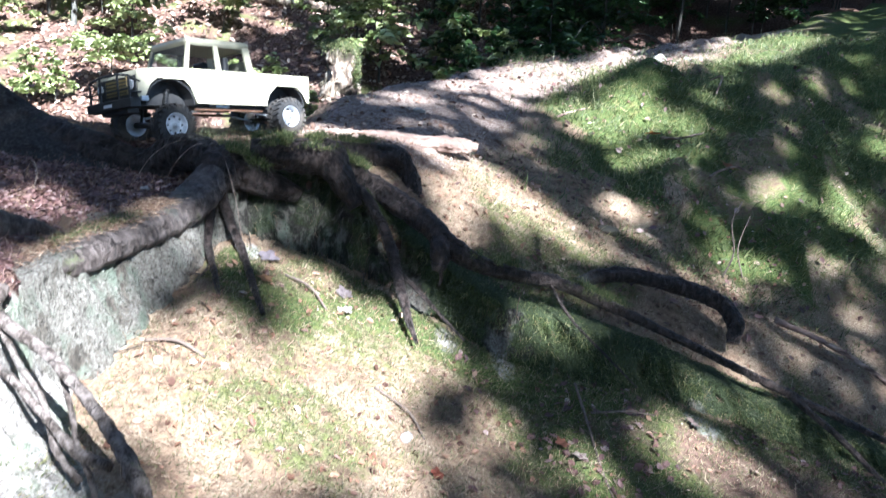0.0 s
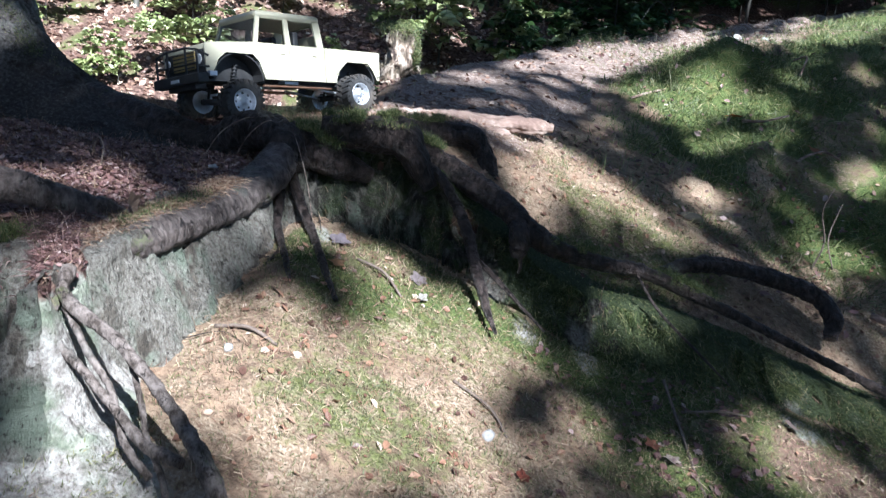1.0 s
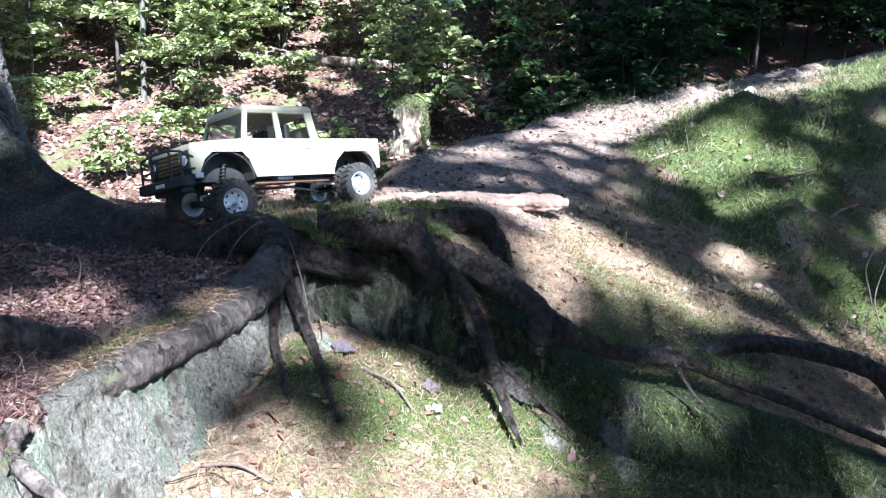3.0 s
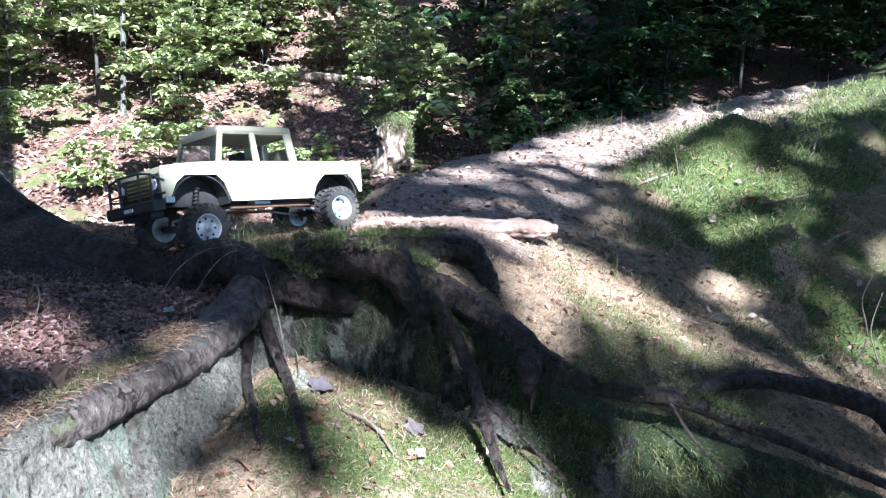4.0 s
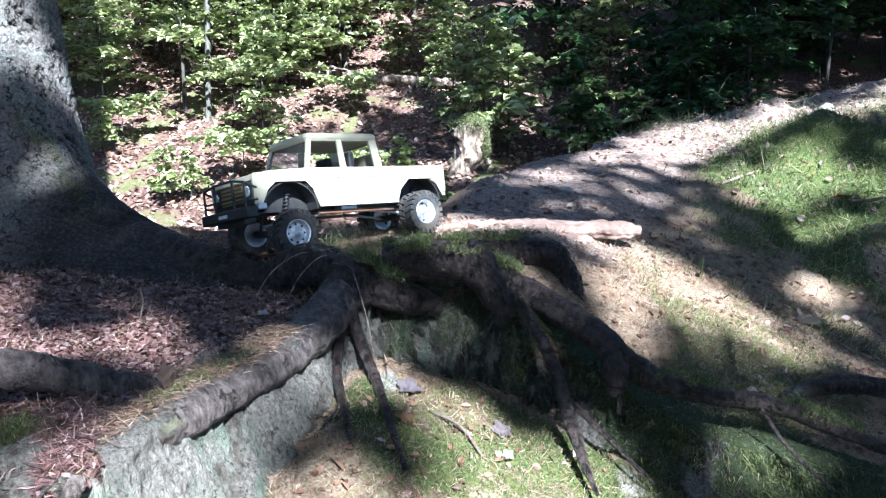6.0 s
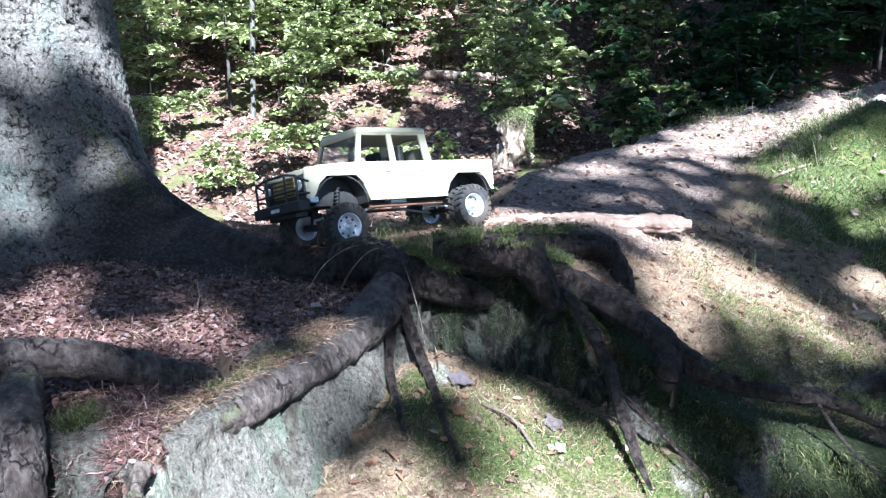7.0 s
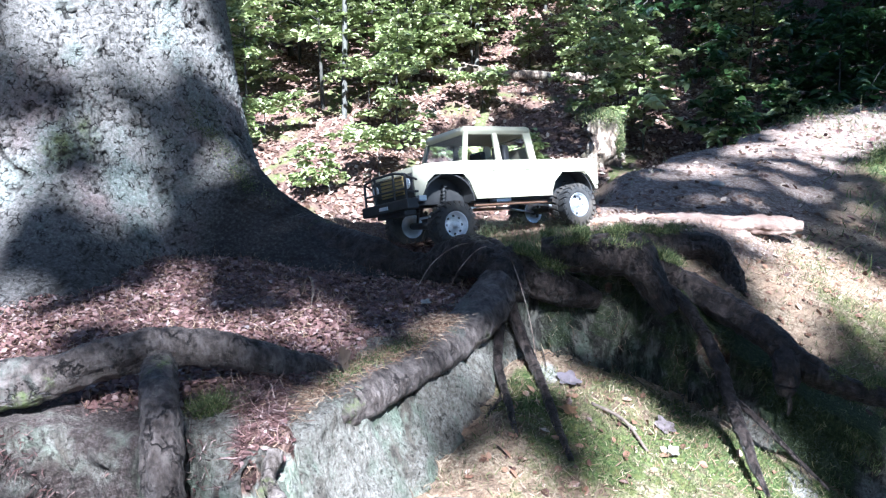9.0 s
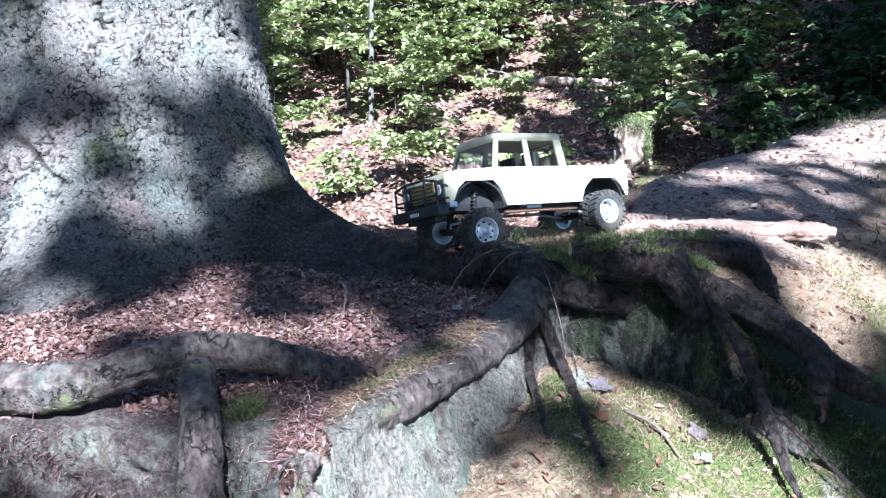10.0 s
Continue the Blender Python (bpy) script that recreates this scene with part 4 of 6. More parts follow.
# ---- unseen leaf layer that shapes the sunlight ----
# holes cut in the added leaf layer for the lit patches on the level 0.5 m: centre, half length, half width, turn
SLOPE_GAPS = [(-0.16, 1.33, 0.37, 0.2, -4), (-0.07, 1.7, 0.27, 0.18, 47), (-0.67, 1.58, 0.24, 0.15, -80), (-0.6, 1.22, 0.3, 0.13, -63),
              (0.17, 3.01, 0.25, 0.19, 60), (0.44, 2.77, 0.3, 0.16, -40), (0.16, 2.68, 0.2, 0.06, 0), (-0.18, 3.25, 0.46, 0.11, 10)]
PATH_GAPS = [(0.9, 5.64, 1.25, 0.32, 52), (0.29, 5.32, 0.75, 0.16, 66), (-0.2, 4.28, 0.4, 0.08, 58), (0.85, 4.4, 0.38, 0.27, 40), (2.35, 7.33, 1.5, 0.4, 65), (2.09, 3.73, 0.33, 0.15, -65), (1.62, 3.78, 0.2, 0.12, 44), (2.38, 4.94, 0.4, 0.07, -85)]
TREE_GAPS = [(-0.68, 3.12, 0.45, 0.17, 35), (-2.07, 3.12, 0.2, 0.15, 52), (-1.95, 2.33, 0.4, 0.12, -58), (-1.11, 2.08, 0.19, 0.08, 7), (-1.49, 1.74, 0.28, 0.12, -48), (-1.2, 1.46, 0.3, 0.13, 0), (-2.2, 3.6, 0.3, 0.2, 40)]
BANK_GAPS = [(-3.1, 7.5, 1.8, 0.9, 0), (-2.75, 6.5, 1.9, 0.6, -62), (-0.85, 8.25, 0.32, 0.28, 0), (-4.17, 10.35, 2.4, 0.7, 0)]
# zones where leaves are left out for half-lit patches: centre, half widths, share of leaves missing
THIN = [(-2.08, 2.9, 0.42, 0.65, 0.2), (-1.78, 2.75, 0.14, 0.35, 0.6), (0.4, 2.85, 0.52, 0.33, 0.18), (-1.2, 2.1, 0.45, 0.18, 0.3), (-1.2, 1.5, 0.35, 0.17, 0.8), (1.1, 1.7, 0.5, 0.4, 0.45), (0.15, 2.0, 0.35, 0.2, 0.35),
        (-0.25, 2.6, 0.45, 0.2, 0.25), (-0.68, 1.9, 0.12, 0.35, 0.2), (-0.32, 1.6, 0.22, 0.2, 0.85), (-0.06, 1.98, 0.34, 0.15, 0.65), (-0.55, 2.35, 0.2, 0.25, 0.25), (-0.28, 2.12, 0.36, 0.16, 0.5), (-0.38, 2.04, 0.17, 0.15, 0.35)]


# Leaves out of view, added to block the sun except at set patches.
def build_shade_layer():
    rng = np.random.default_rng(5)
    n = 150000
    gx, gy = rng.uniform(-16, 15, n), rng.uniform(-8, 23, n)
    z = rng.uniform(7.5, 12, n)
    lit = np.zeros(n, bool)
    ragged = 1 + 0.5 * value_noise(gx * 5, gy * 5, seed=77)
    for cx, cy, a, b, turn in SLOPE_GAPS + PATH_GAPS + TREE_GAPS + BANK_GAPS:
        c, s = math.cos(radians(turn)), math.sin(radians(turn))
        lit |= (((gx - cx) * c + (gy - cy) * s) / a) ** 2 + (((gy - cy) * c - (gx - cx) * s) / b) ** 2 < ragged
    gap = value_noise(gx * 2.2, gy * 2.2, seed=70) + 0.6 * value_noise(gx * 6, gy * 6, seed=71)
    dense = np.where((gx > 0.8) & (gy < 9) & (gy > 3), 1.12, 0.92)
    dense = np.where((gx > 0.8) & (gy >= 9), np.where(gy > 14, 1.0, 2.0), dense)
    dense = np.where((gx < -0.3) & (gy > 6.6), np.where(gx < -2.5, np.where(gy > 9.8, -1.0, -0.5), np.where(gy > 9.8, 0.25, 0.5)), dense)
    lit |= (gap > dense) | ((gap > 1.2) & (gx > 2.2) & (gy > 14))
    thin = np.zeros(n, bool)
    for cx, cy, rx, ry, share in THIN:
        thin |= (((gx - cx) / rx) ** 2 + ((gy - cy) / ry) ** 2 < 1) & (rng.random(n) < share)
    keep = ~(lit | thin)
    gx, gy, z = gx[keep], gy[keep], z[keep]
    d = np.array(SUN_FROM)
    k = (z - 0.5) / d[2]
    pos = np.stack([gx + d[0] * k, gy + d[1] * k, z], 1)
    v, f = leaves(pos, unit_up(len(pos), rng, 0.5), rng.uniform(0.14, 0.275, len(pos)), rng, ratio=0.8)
    ob = mesh_object("shade_layer", v, f, DARKGREEN, smooth_faces=False)
    tagged(ob, "unseen leaf layer added overhead to shade the ground in patches", "foliage", kind="stuff")


build_shade_layer()


# ---- toy truck ----
CREAM = surface("cream_paint", [(0.3, (0.4, 0.372, 0.265)), (0.7, (0.45, 0.42, 0.305))], 25, rough=0.4, relief=0.03, depth=0.001, stain=(0.37, 0.34, 0.24))
BLACK = surface("black_plastic", [(0.3, (0.012, 0.012, 0.013)), (0.7, (0.035, 0.034, 0.033))], 60, rough=0.5, relief=0.1, depth=0.001)
RUBBER = surface("tyre_rubber", [(0.3, (0.015, 0.015, 0.016)), (0.7, (0.05, 0.047, 0.044))], 50, rough=0.8, relief=0.2, depth=0.001, stain=(0.1, 0.08, 0.06))
SILVER = surface("wheel_metal", [(0.3, (0.45, 0.46, 0.48)), (0.7, (0.7, 0.71, 0.73))], 40, rough=0.35, relief=0.05, depth=0.001, metal=0.7)
OCHRE = surface("ochre_grille", [(0.3, (0.22, 0.16, 0.05)), (0.7, (0.38, 0.29, 0.11))], 40, rough=0.5, relief=0.1, depth=0.001)
LAMPGLASS = surface("lamp_glass", [(0.3, (0.5, 0.5, 0.5)), (0.7, (0.7, 0.7, 0.7))], 40, rough=0.1, relief=0)
BROWNBAR = surface("copper_rail", [(0.3, (0.2, 0.1, 0.06)), (0.7, (0.36, 0.22, 0.14))], 40, rough=0.4, relief=0, metal=0.4)


def glass_material():
    m, t, s = nodes_of("thin_glass")
    # Bluish tint stands in for the sky's reflection in the glass.
    s.inputs["Base Color"].default_value = (0.5, 0.55, 0.66, 1)
    s.inputs["Transmission Weight"].default_value = 1.0
    s.inputs["Roughness"].default_value = 0.03
    s.inputs["IOR"].default_value = 1.42
    return m


GLASS = glass_material()


def part(name, bm, material, parent, label="", flat=False):
    me = bpy.data.meshes.new(name)
    bmesh.ops.recalc_face_normals(bm, faces=bm.faces)
    bm.to_mesh(me)
    bm.free()
    me.materials.append(material)
    ob = new(name, me)
    ob.parent = parent
    return tagged(ob, label)


def box(bm, x0, x1, y0, y1, z0, z1, bevel=0.0):
    r = bmesh.ops.create_cube(bm, size=1.0, matrix=Matrix.Translation(((x0 + x1) / 2, (y0 + y1) / 2, (z0 + z1) / 2)) @ Matrix.Diagonal((x1 - x0, y1 - y0, z1 - z0, 1)))
    if bevel:
        edges = list({e for v in r["verts"] for e in v.link_edges})
        bmesh.ops.bevel(bm, geom=edges, offset=bevel, segments=2, affect='EDGES', profile=0.5)


def prism(bm, poly, y0, y1):
    """A side profile (x, z) pulled from y0 to y1."""
    a = [bm.verts.new((x, y0, z)) for x, z in poly]
    b = [bm.verts.new((x, y1, z)) for x, z in poly]
    bm.faces.new(a)
    bm.faces.new(b[::-1])
    for i in range(len(poly)):
        j = (i + 1) % len(poly)
        bm.faces.new((a[i], b[i], b[j], a[j]))


def rod(bm, p, q, r, sides=10):
    p, q = Vector(p), Vector(q)
    turn = (q - p).to_track_quat('Z', 'Y').to_matrix().to_4x4()
    bmesh.ops.create_cone(bm, cap_ends=True, segments=sides, radius1=r, radius2=r, depth=(q - p).length, matrix=Matrix.Translation((p + q) / 2) @ turn)


def turned(bm, profile, n=40, wave=None):
    """A profile of (y, radius) turned about the y axis."""
    rings = []
    for i in range(n):
        a = 2 * math.pi * i / n
        rings.append([bm.verts.new((math.cos(a) * r * (wave(i, k) if wave else 1), y, math.sin(a) * r * (wave(i, k) if wave else 1))) for k, (y, r) in enumerate(profile)])
    for i in range(n):
        a, b = rings[i], rings[(i + 1) % n]
        for k in range(len(profile) - 1):
            bm.faces.new((a[k], a[k + 1], b[k + 1], b[k]))


def arc(cx, cz, r, a0, a1, n=8):
    return [(cx + r * math.cos(radians(a0 + (a1 - a0) * i / n)), cz + r * math.sin(radians(a0 + (a1 - a0) * i / n))) for i in range(n + 1)]


def arch(cx, half, low, top):
    """A squared wheel cut-out, from the cab's side of the wheel to the other."""
    return [(cx - half, low), (cx - half * 0.8, top - 0.018), (cx - half * 0.55, top), (cx + half * 0.5, top), (cx + half * 0.78, top - 0.016), (cx + half, low + 0.012)]


def build_wheel(truck, x, y, z, turn, stretch):
    w = thing("wheel")
    w.parent = truck
    w.matrix_basis = pose(x, y, z) @ Matrix.Diagonal((0.95 / stretch, 0.95, 0.95, 1)) @ pose(0, 0, 0, 0, 0, turn + (0 if y > 0 else 180))
    bm = bmesh.new()
    turned(bm, [(-0.019, 0.030), (-0.0215, 0.036), (-0.022, 0.046), (-0.018, 0.0515), (-0.006, 0.053), (0.006, 0.053), (0.018, 0.0515), (0.022, 0.046), (0.0215, 0.036), (0.019, 0.030)], 48)
    for i in range(22):
        for s_, off in ((-1, 0), (1, 0.5)):
            a = 2 * math.pi * (i + off) / 22
            m = Matrix.Rotation(-a, 4, 'Y') @ Matrix.Translation((0.0525, s_ * 0.0125, 0)) @ Matrix.Rotation(s_ * 0.35, 4, 'X') @ Matrix.Diagonal((0.0062, 0.019, 0.0085, 1))
            bmesh.ops.create_cube(bm, size=1.0, matrix=m)
            m = Matrix.Rotation(-a - 0.1, 4, 'Y') @ Matrix.Translation((0.049, s_ * 0.0215, 0)) @ Matrix.Diagonal((0.011, 0.004, 0.007, 1))
            bmesh.ops.create_cube(bm, size=1.0, matrix=m)
    part("tyre", bm, RUBBER, w, "knobbly black rubber tyre")
    bm = bmesh.new()
    turned(bm, [(0.019, 0.0315), (0.021, 0.0305), (0.019, 0.028), (0.008, 0.026), (0.006, 0.023), (0.009, 0.018), (0.0115, 0.012), (0.012, 0.008), (0.017, 0.0075), (0.0175, 0.001)], 40)
    turned(bm, [(-0.019, 0.0315), (-0.019, 0.006), (0.008, 0.006)], 24)
    rim = part("rim", bm, SILVER, w, "silver steel wheel rim")
    for p_ in rim.data.polygons:
        p_.use_smooth = True
    bm = bmesh.new()
    for i in range(8):
        a = 2 * math.pi * i / 8
        rod(bm, (math.cos(a) * 0.0207, 0.0065, math.sin(a) * 0.0207), (math.cos(a) * 0.0207, 0.0088, math.sin(a) * 0.0207), 0.0031, 8)
    part("hole_ring", bm, BLACK, w)
    bm = bmesh.new()
    for i in range(5):
        a = 2 * math.pi * i / 5
        rod(bm, (math.cos(a) * 0.012, 0.011, math.sin(a) * 0.012), (math.cos(a) * 0.012, 0.0145, math.sin(a) * 0.012), 0.0016, 6)
    part("nut_ring", bm, SILVER, w)


def build_truck(m, stretch):
    t = tagged(thing("toy_truck", m), "cream radio-controlled toy pickup truck on knobbly tyres", "toy truck")
    W, SILL, BELT, ROOF = 0.091, 0.078, 0.165, 0.245
    FX, RX = 0.1675, -0.1675
    # wings and doors, one side panel each with its wheel arch
    for s_ in (-1, 1):
        bm = bmesh.new()
        front = [(-0.069, SILL), (0.101, SILL)] + arch(FX, 0.066, SILL, 0.136) + [(0.25, 0.09), (0.252, 0.149), (0.248, 0.156), (0.13, BELT), (-0.069, BELT)]
        prism(bm, front, s_ * W, s_ * (W - 0.004))
        part("side_panel", bm, CREAM, t)
        bm = bmesh.new()
        rear = [(-0.071, SILL), (-0.104, SILL)] + arch(RX, -0.064, 0.086, 0.133) + [(-0.244, 0.102), (-0.246, BELT), (-0.071, BELT)]
        prism(bm, rear, s_ * (W + 0.001), s_ * (W - 0.003))
        part("bed_side", bm, CREAM, t)
    bm = bmesh.new()
    prism(bm, [(0.25, 0.142), (0.246, 0.155), (0.2, 0.16), (0.128, 0.1655), (0.128, 0.158), (0.2, 0.152), (0.244, 0.147)], -W + 0.004, W - 0.004)
    prism(bm, [(0.243, 0.155), (0.2, 0.165), (0.135, 0.1695), (0.135, 0.16), (0.243, 0.152)], -0.055, 0.055)
    part("hood", bm, CREAM, t)
    bm = bmesh.new()
    box(bm, 0.241, 0.2495, -W + 0.0045, W - 0.0045, 0.088, 0.143, 0.002)
    # Black takes in the dark trim and the shading of the front.
    part("front_panel", bm, BLACK, t)
    # cab
    for s_ in (-1, 1):
        y0, y1 = s_ * (W - 0.001), s_ * (W - 0.006)
        top0, top1 = s_ * (W - 0.012), s_ * (W - 0.017)
        for poly in ([(0.127, BELT), (0.117, BELT), (0.1, ROOF - 0.014), (0.111, ROOF - 0.014)], [(0.040, BELT), (0.026, BELT), (0.025, ROOF - 0.014), (0.037, ROOF - 0.014)],
                     [(-0.050, BELT), (-0.069, BELT), (-0.066, ROOF - 0.014), (-0.046, ROOF - 0.014)]):
            bm = bmesh.new()
            lo = [bm.verts.new((poly[0][0], y0, poly[0][1])), bm.verts.new((poly[1][0], y0, poly[1][1])), bm.verts.new((poly[1][0], y1, poly[1][1])), bm.verts.new((poly[0][0], y1, poly[0][1]))]
            hi = [bm.verts.new((poly[3][0], top0, poly[3][1])), bm.verts.new((poly[2][0], top0, poly[2][1])), bm.verts.new((poly[2][0], top1, poly[2][1])), bm.verts.new((poly[3][0], top1, poly[3][1]))]
            bm.faces.new(lo[::-1]), bm.faces.new(hi)
            for i in range(4):
                bm.faces.new((lo[i], lo[(i + 1) % 4], hi[(i + 1) % 4], hi[i]))
            part("pillar", bm, CREAM, t)
    bm = bmesh.new()
    box(bm, -0.068, -0.062, -W + 0.006, W - 0.006, 0.09, 0.2, 0.001)
    box(bm, -0.066, -0.06, -W + 0.018, W - 0.018, 0.222, ROOF - 0.012, 0.001)
    part("cab_back", bm, CREAM, t)
    bm = bmesh.new()
    box(bm, -0.07, 0.113, -W + 0.01, W - 0.01, ROOF - 0.02, ROOF + 0.002, 0.0095)
    part("roof", bm, CREAM, t)
    bm = bmesh.new()
    q = [(0.1225, -W + 0.01, BELT + 0.003), (0.1225, W - 0.01, BELT + 0.003), (0.107, W - 0.02, ROOF - 0.013), (0.107, -W + 0.02, ROOF - 0.013)]
    vs = [bm.verts.new(p) for p in q] + [bm.verts.new((p[0] + 0.0012, p[1], p[2])) for p in q]
    for f_ in ((0, 1, 2, 3), (7, 6, 5, 4), (0, 4, 5, 1), (1, 5, 6, 2), (2, 6, 7, 3), (3, 7, 4, 0)):
        bm.faces.new([vs[i] for i in f_])
    g = part("windscreen", bm, GLASS, t, "windscreen tinted for the reflected sky")
    g.visible_shadow = False
    # load bed
    bm = bmesh.new()
    box(bm, -0.244, -0.071, -0.041, 0.041, 0.118, 0.122)
    box(bm, -0.2465, -0.243, -W + 0.0035, W - 0.0035, 0.09, BELT, 0.001)
    box(bm, -0.074, -0.0705, -W + 0.0035, W - 0.0035, 0.11, BELT)
    part("load_bed", bm, CREAM, t)
    for s_ in (-1, 1):
        bm = bmesh.new()
        prism(bm, arch(RX, 0.067, 0.09, 0.1375) + arch(RX, 0.0635, 0.09, 0.1335)[::-1], s_ * (W + 0.005), s_ * (W + 0.0015))
        part("wheel_arch", bm, CREAM, t)
        for wx, wz, wr in ((FX, 0.074, 0.0638), (RX, 0.08, 0.0618)):
            bm = bmesh.new()
            prism(bm, arc(wx, wz, wr, 0, 180, 12) + arc(wx, wz, wr - 0.003, 180, 0, 12), s_ * (W - 0.0045), s_ * 0.042)
            prism(bm, arc(wx, wz, wr - 0.001, 0, 180, 12), s_ * 0.046, s_ * 0.042)
            part("wheel_well", bm, BLACK, t)
        for hx in (0.052, -0.04):
            bm = bmesh.new()
            box(bm, hx - 0.006, hx + 0.006, s_ * (W + 0.0012) - 0.0015, s_ * (W + 0.0012) + 0.0015, 0.1415, 0.1435, 0.0005)
            part("door_handle", bm, CREAM, t)
        bm = bmesh.new()
        box(bm, 0.0316, 0.0324, s_ * (W + 0.0002) - 0.0004, s_ * (W + 0.0002) + 0.0004, SILL, BELT)
        part("door_seam", bm, OCHRE, t)
        bm = bmesh.new()
        rod(bm, (0.095, s_ * 0.07, 0.066), (-0.1, s_ * 0.07, 0.066), 0.004)
        part("sill_rail", bm, BROWNBAR, t, "copper-coloured rail under the sill")
        # headlight and indicator
        bm = bmesh.new()
        box(bm, 0.249, 0.253, s_ * 0.068 - 0.017, s_ * 0.068 + 0.017, 0.1, 0.139, 0.002)
        part("lamp_surround", bm, BLACK, t)
        bm = bmesh.new()
        rod(bm, (0.25, s_ * 0.068, 0.12), (0.2555, s_ * 0.068, 0.12), 0.0115, 20)
        part("headlight", bm, LAMPGLASS, t, "round clear headlight")
        bm = bmesh.new()
        box(bm, 0.232, 0.25, s_ * (W + 0.006) - 0.006, s_ * (W + 0.006) + 0.006, 0.078, 0.09, 0.0015)
        part("side_lamp", bm, SILVER, t)
    # grille, bumper and bull bar
    bm = bmesh.new()
    box(bm, 0.249, 0.252, -0.048, 0.048, 0.099, 0.14, 0.001)
    part("grille", bm, OCHRE, t, "ochre radiator grille")
    for i in range(5):
        bm = bmesh.new()
        box(bm, 0.252, 0.2545, -0.047, 0.047, 0.102 + i * 0.0085, 0.1045 + i * 0.0085)
        part("slat", bm, BLACK, t)
    bm = bmesh.new()
    box(bm, 0.25, 0.276, -0.1, 0.1, 0.062, 0.086, 0.003)
    box(bm, 0.235, 0.262, -0.06, 0.06, 0.052, 0.066, 0.002)
    part("bumper", bm, BLACK, t, "black front bumper")
    bm = bmesh.new()
    box(bm, 0.2755, 0.278, -0.018, 0.018, 0.069, 0.077, 0.001)
    part("badge", bm, LAMPGLASS, t, "small pale oval badge")
    bm = bmesh.new()
    for y in (-0.088, -0.04, 0.04, 0.088):
        rod(bm, (0.27, y, 0.084), (0.27, y, 0.146 if abs(y) < 0.05 else 0.138), 0.0026)
    rod(bm, (0.27, -0.04, 0.146), (0.27, 0.04, 0.146), 0.0028)
    for s_ in (-1, 1):
        rod(bm, (0.27, s_ * 0.04, 0.146), (0.27, s_ * 0.088, 0.138), 0.0026)
        rod(bm, (0.27, s_ * 0.088, 0.138), (0.245, s_ * 0.093, 0.125), 0.0024)
        rod(bm, (0.27, s_ * 0.088, 0.1), (0.245, s_ * 0.094, 0.1), 0.0024)
    rod(bm, (0.27, -0.088, 0.108), (0.27, 0.088, 0.108), 0.0024)
    part("bull_bar", bm, BLACK, t, "black tubular bull bar")
    # seats and wheel behind the screen
    for s_ in (-1, 1):
        bm = bmesh.new()
        box(bm, 0.0, 0.045, s_ * 0.045 - 0.025, s_ * 0.045 + 0.025, 0.12, 0.14, 0.004)
        box(bm, -0.012, 0.004, s_ * 0.045 - 0.024, s_ * 0.045 + 0.024, 0.13, 0.205, 0.005)
        part("seat", bm, BLACK, t)
    bm = bmesh.new()
    box(bm, 0.095, 0.125, -0.082, 0.082, 0.135, 0.163, 0.004)
    part("dashboard", bm, BLACK, t)
    # chassis
    bm = bmesh.new()
    for s_ in (-1, 1):
        box(bm, -0.235, 0.24, s_ * 0.038 - 0.005, s_ * 0.038 + 0.005, 0.074, 0.09, 0.001)
    box(bm, -0.06, 0.09, -0.04, 0.04, 0.07, 0.09, 0.003)
    part("chassis", bm, BLACK, t)
    bm = bmesh.new()
    box(bm, 0.0, 0.04, 0.046, 0.075, 0.069, 0.079, 0.002)
    part("battery_box", bm, SILVER, t)
    for ax, zr, zl in ((FX, 0.036, 0.022), (RX, 0.052, 0.05)):
        bm = bmesh.new()
        rod(bm, (ax, -0.08, zr), (ax, 0.08, zl), 0.008, 12)
        bmesh.ops.create_uvsphere(bm, u_segments=14, v_segments=10, radius=0.017, matrix=Matrix.Translation((ax, 0.018, (zr + zl) / 2)))
        part("axle", bm, BLACK, t)
        for s_ in (-1, 1):
            bm = bmesh.new()
            rod(bm, (ax, s_ * 0.055, 0.036), (ax - 0.012, s_ * 0.05, 0.115), 0.0032)
            for i in range(7):
                c = Vector((ax, s_ * 0.055, 0.064)).lerp(Vector((ax - 0.012, s_ * 0.05, 0.112)), i / 6)
                bmesh.ops.create_cone(bm, cap_ends=True, segments=12, radius1=0.0072, radius2=0.0072, depth=0.0022, matrix=Matrix.Translation(c))
            part("damper", bm, BLACK, t)
            bm = bmesh.new()
            rod(bm, (ax, s_ * 0.06, 0.05), (ax * 0.25, s_ * 0.045, 0.068), 0.003)
            part("suspension_link", bm, SILVER, t)
    for x, y, z, turn in ((FX, 0.086, 0.022, -4), (FX, -0.094, 0.036, -4), (RX, 0.086, 0.05, 0), (RX, -0.086, 0.052, 0)):
        build_wheel(t, x, y, z, turn, stretch)
    return t


build_truck(pose(-0.691, 2.76, 0.673, 0, 0, 229.8) @ pose(0, 0, 0, 0, -3.2, 0) @ pose(0, 0, 0, 13.0, 0, 0) @ Matrix.Diagonal((1.103 * 1.177, 1.177, 1.177, 1)), 1.103)


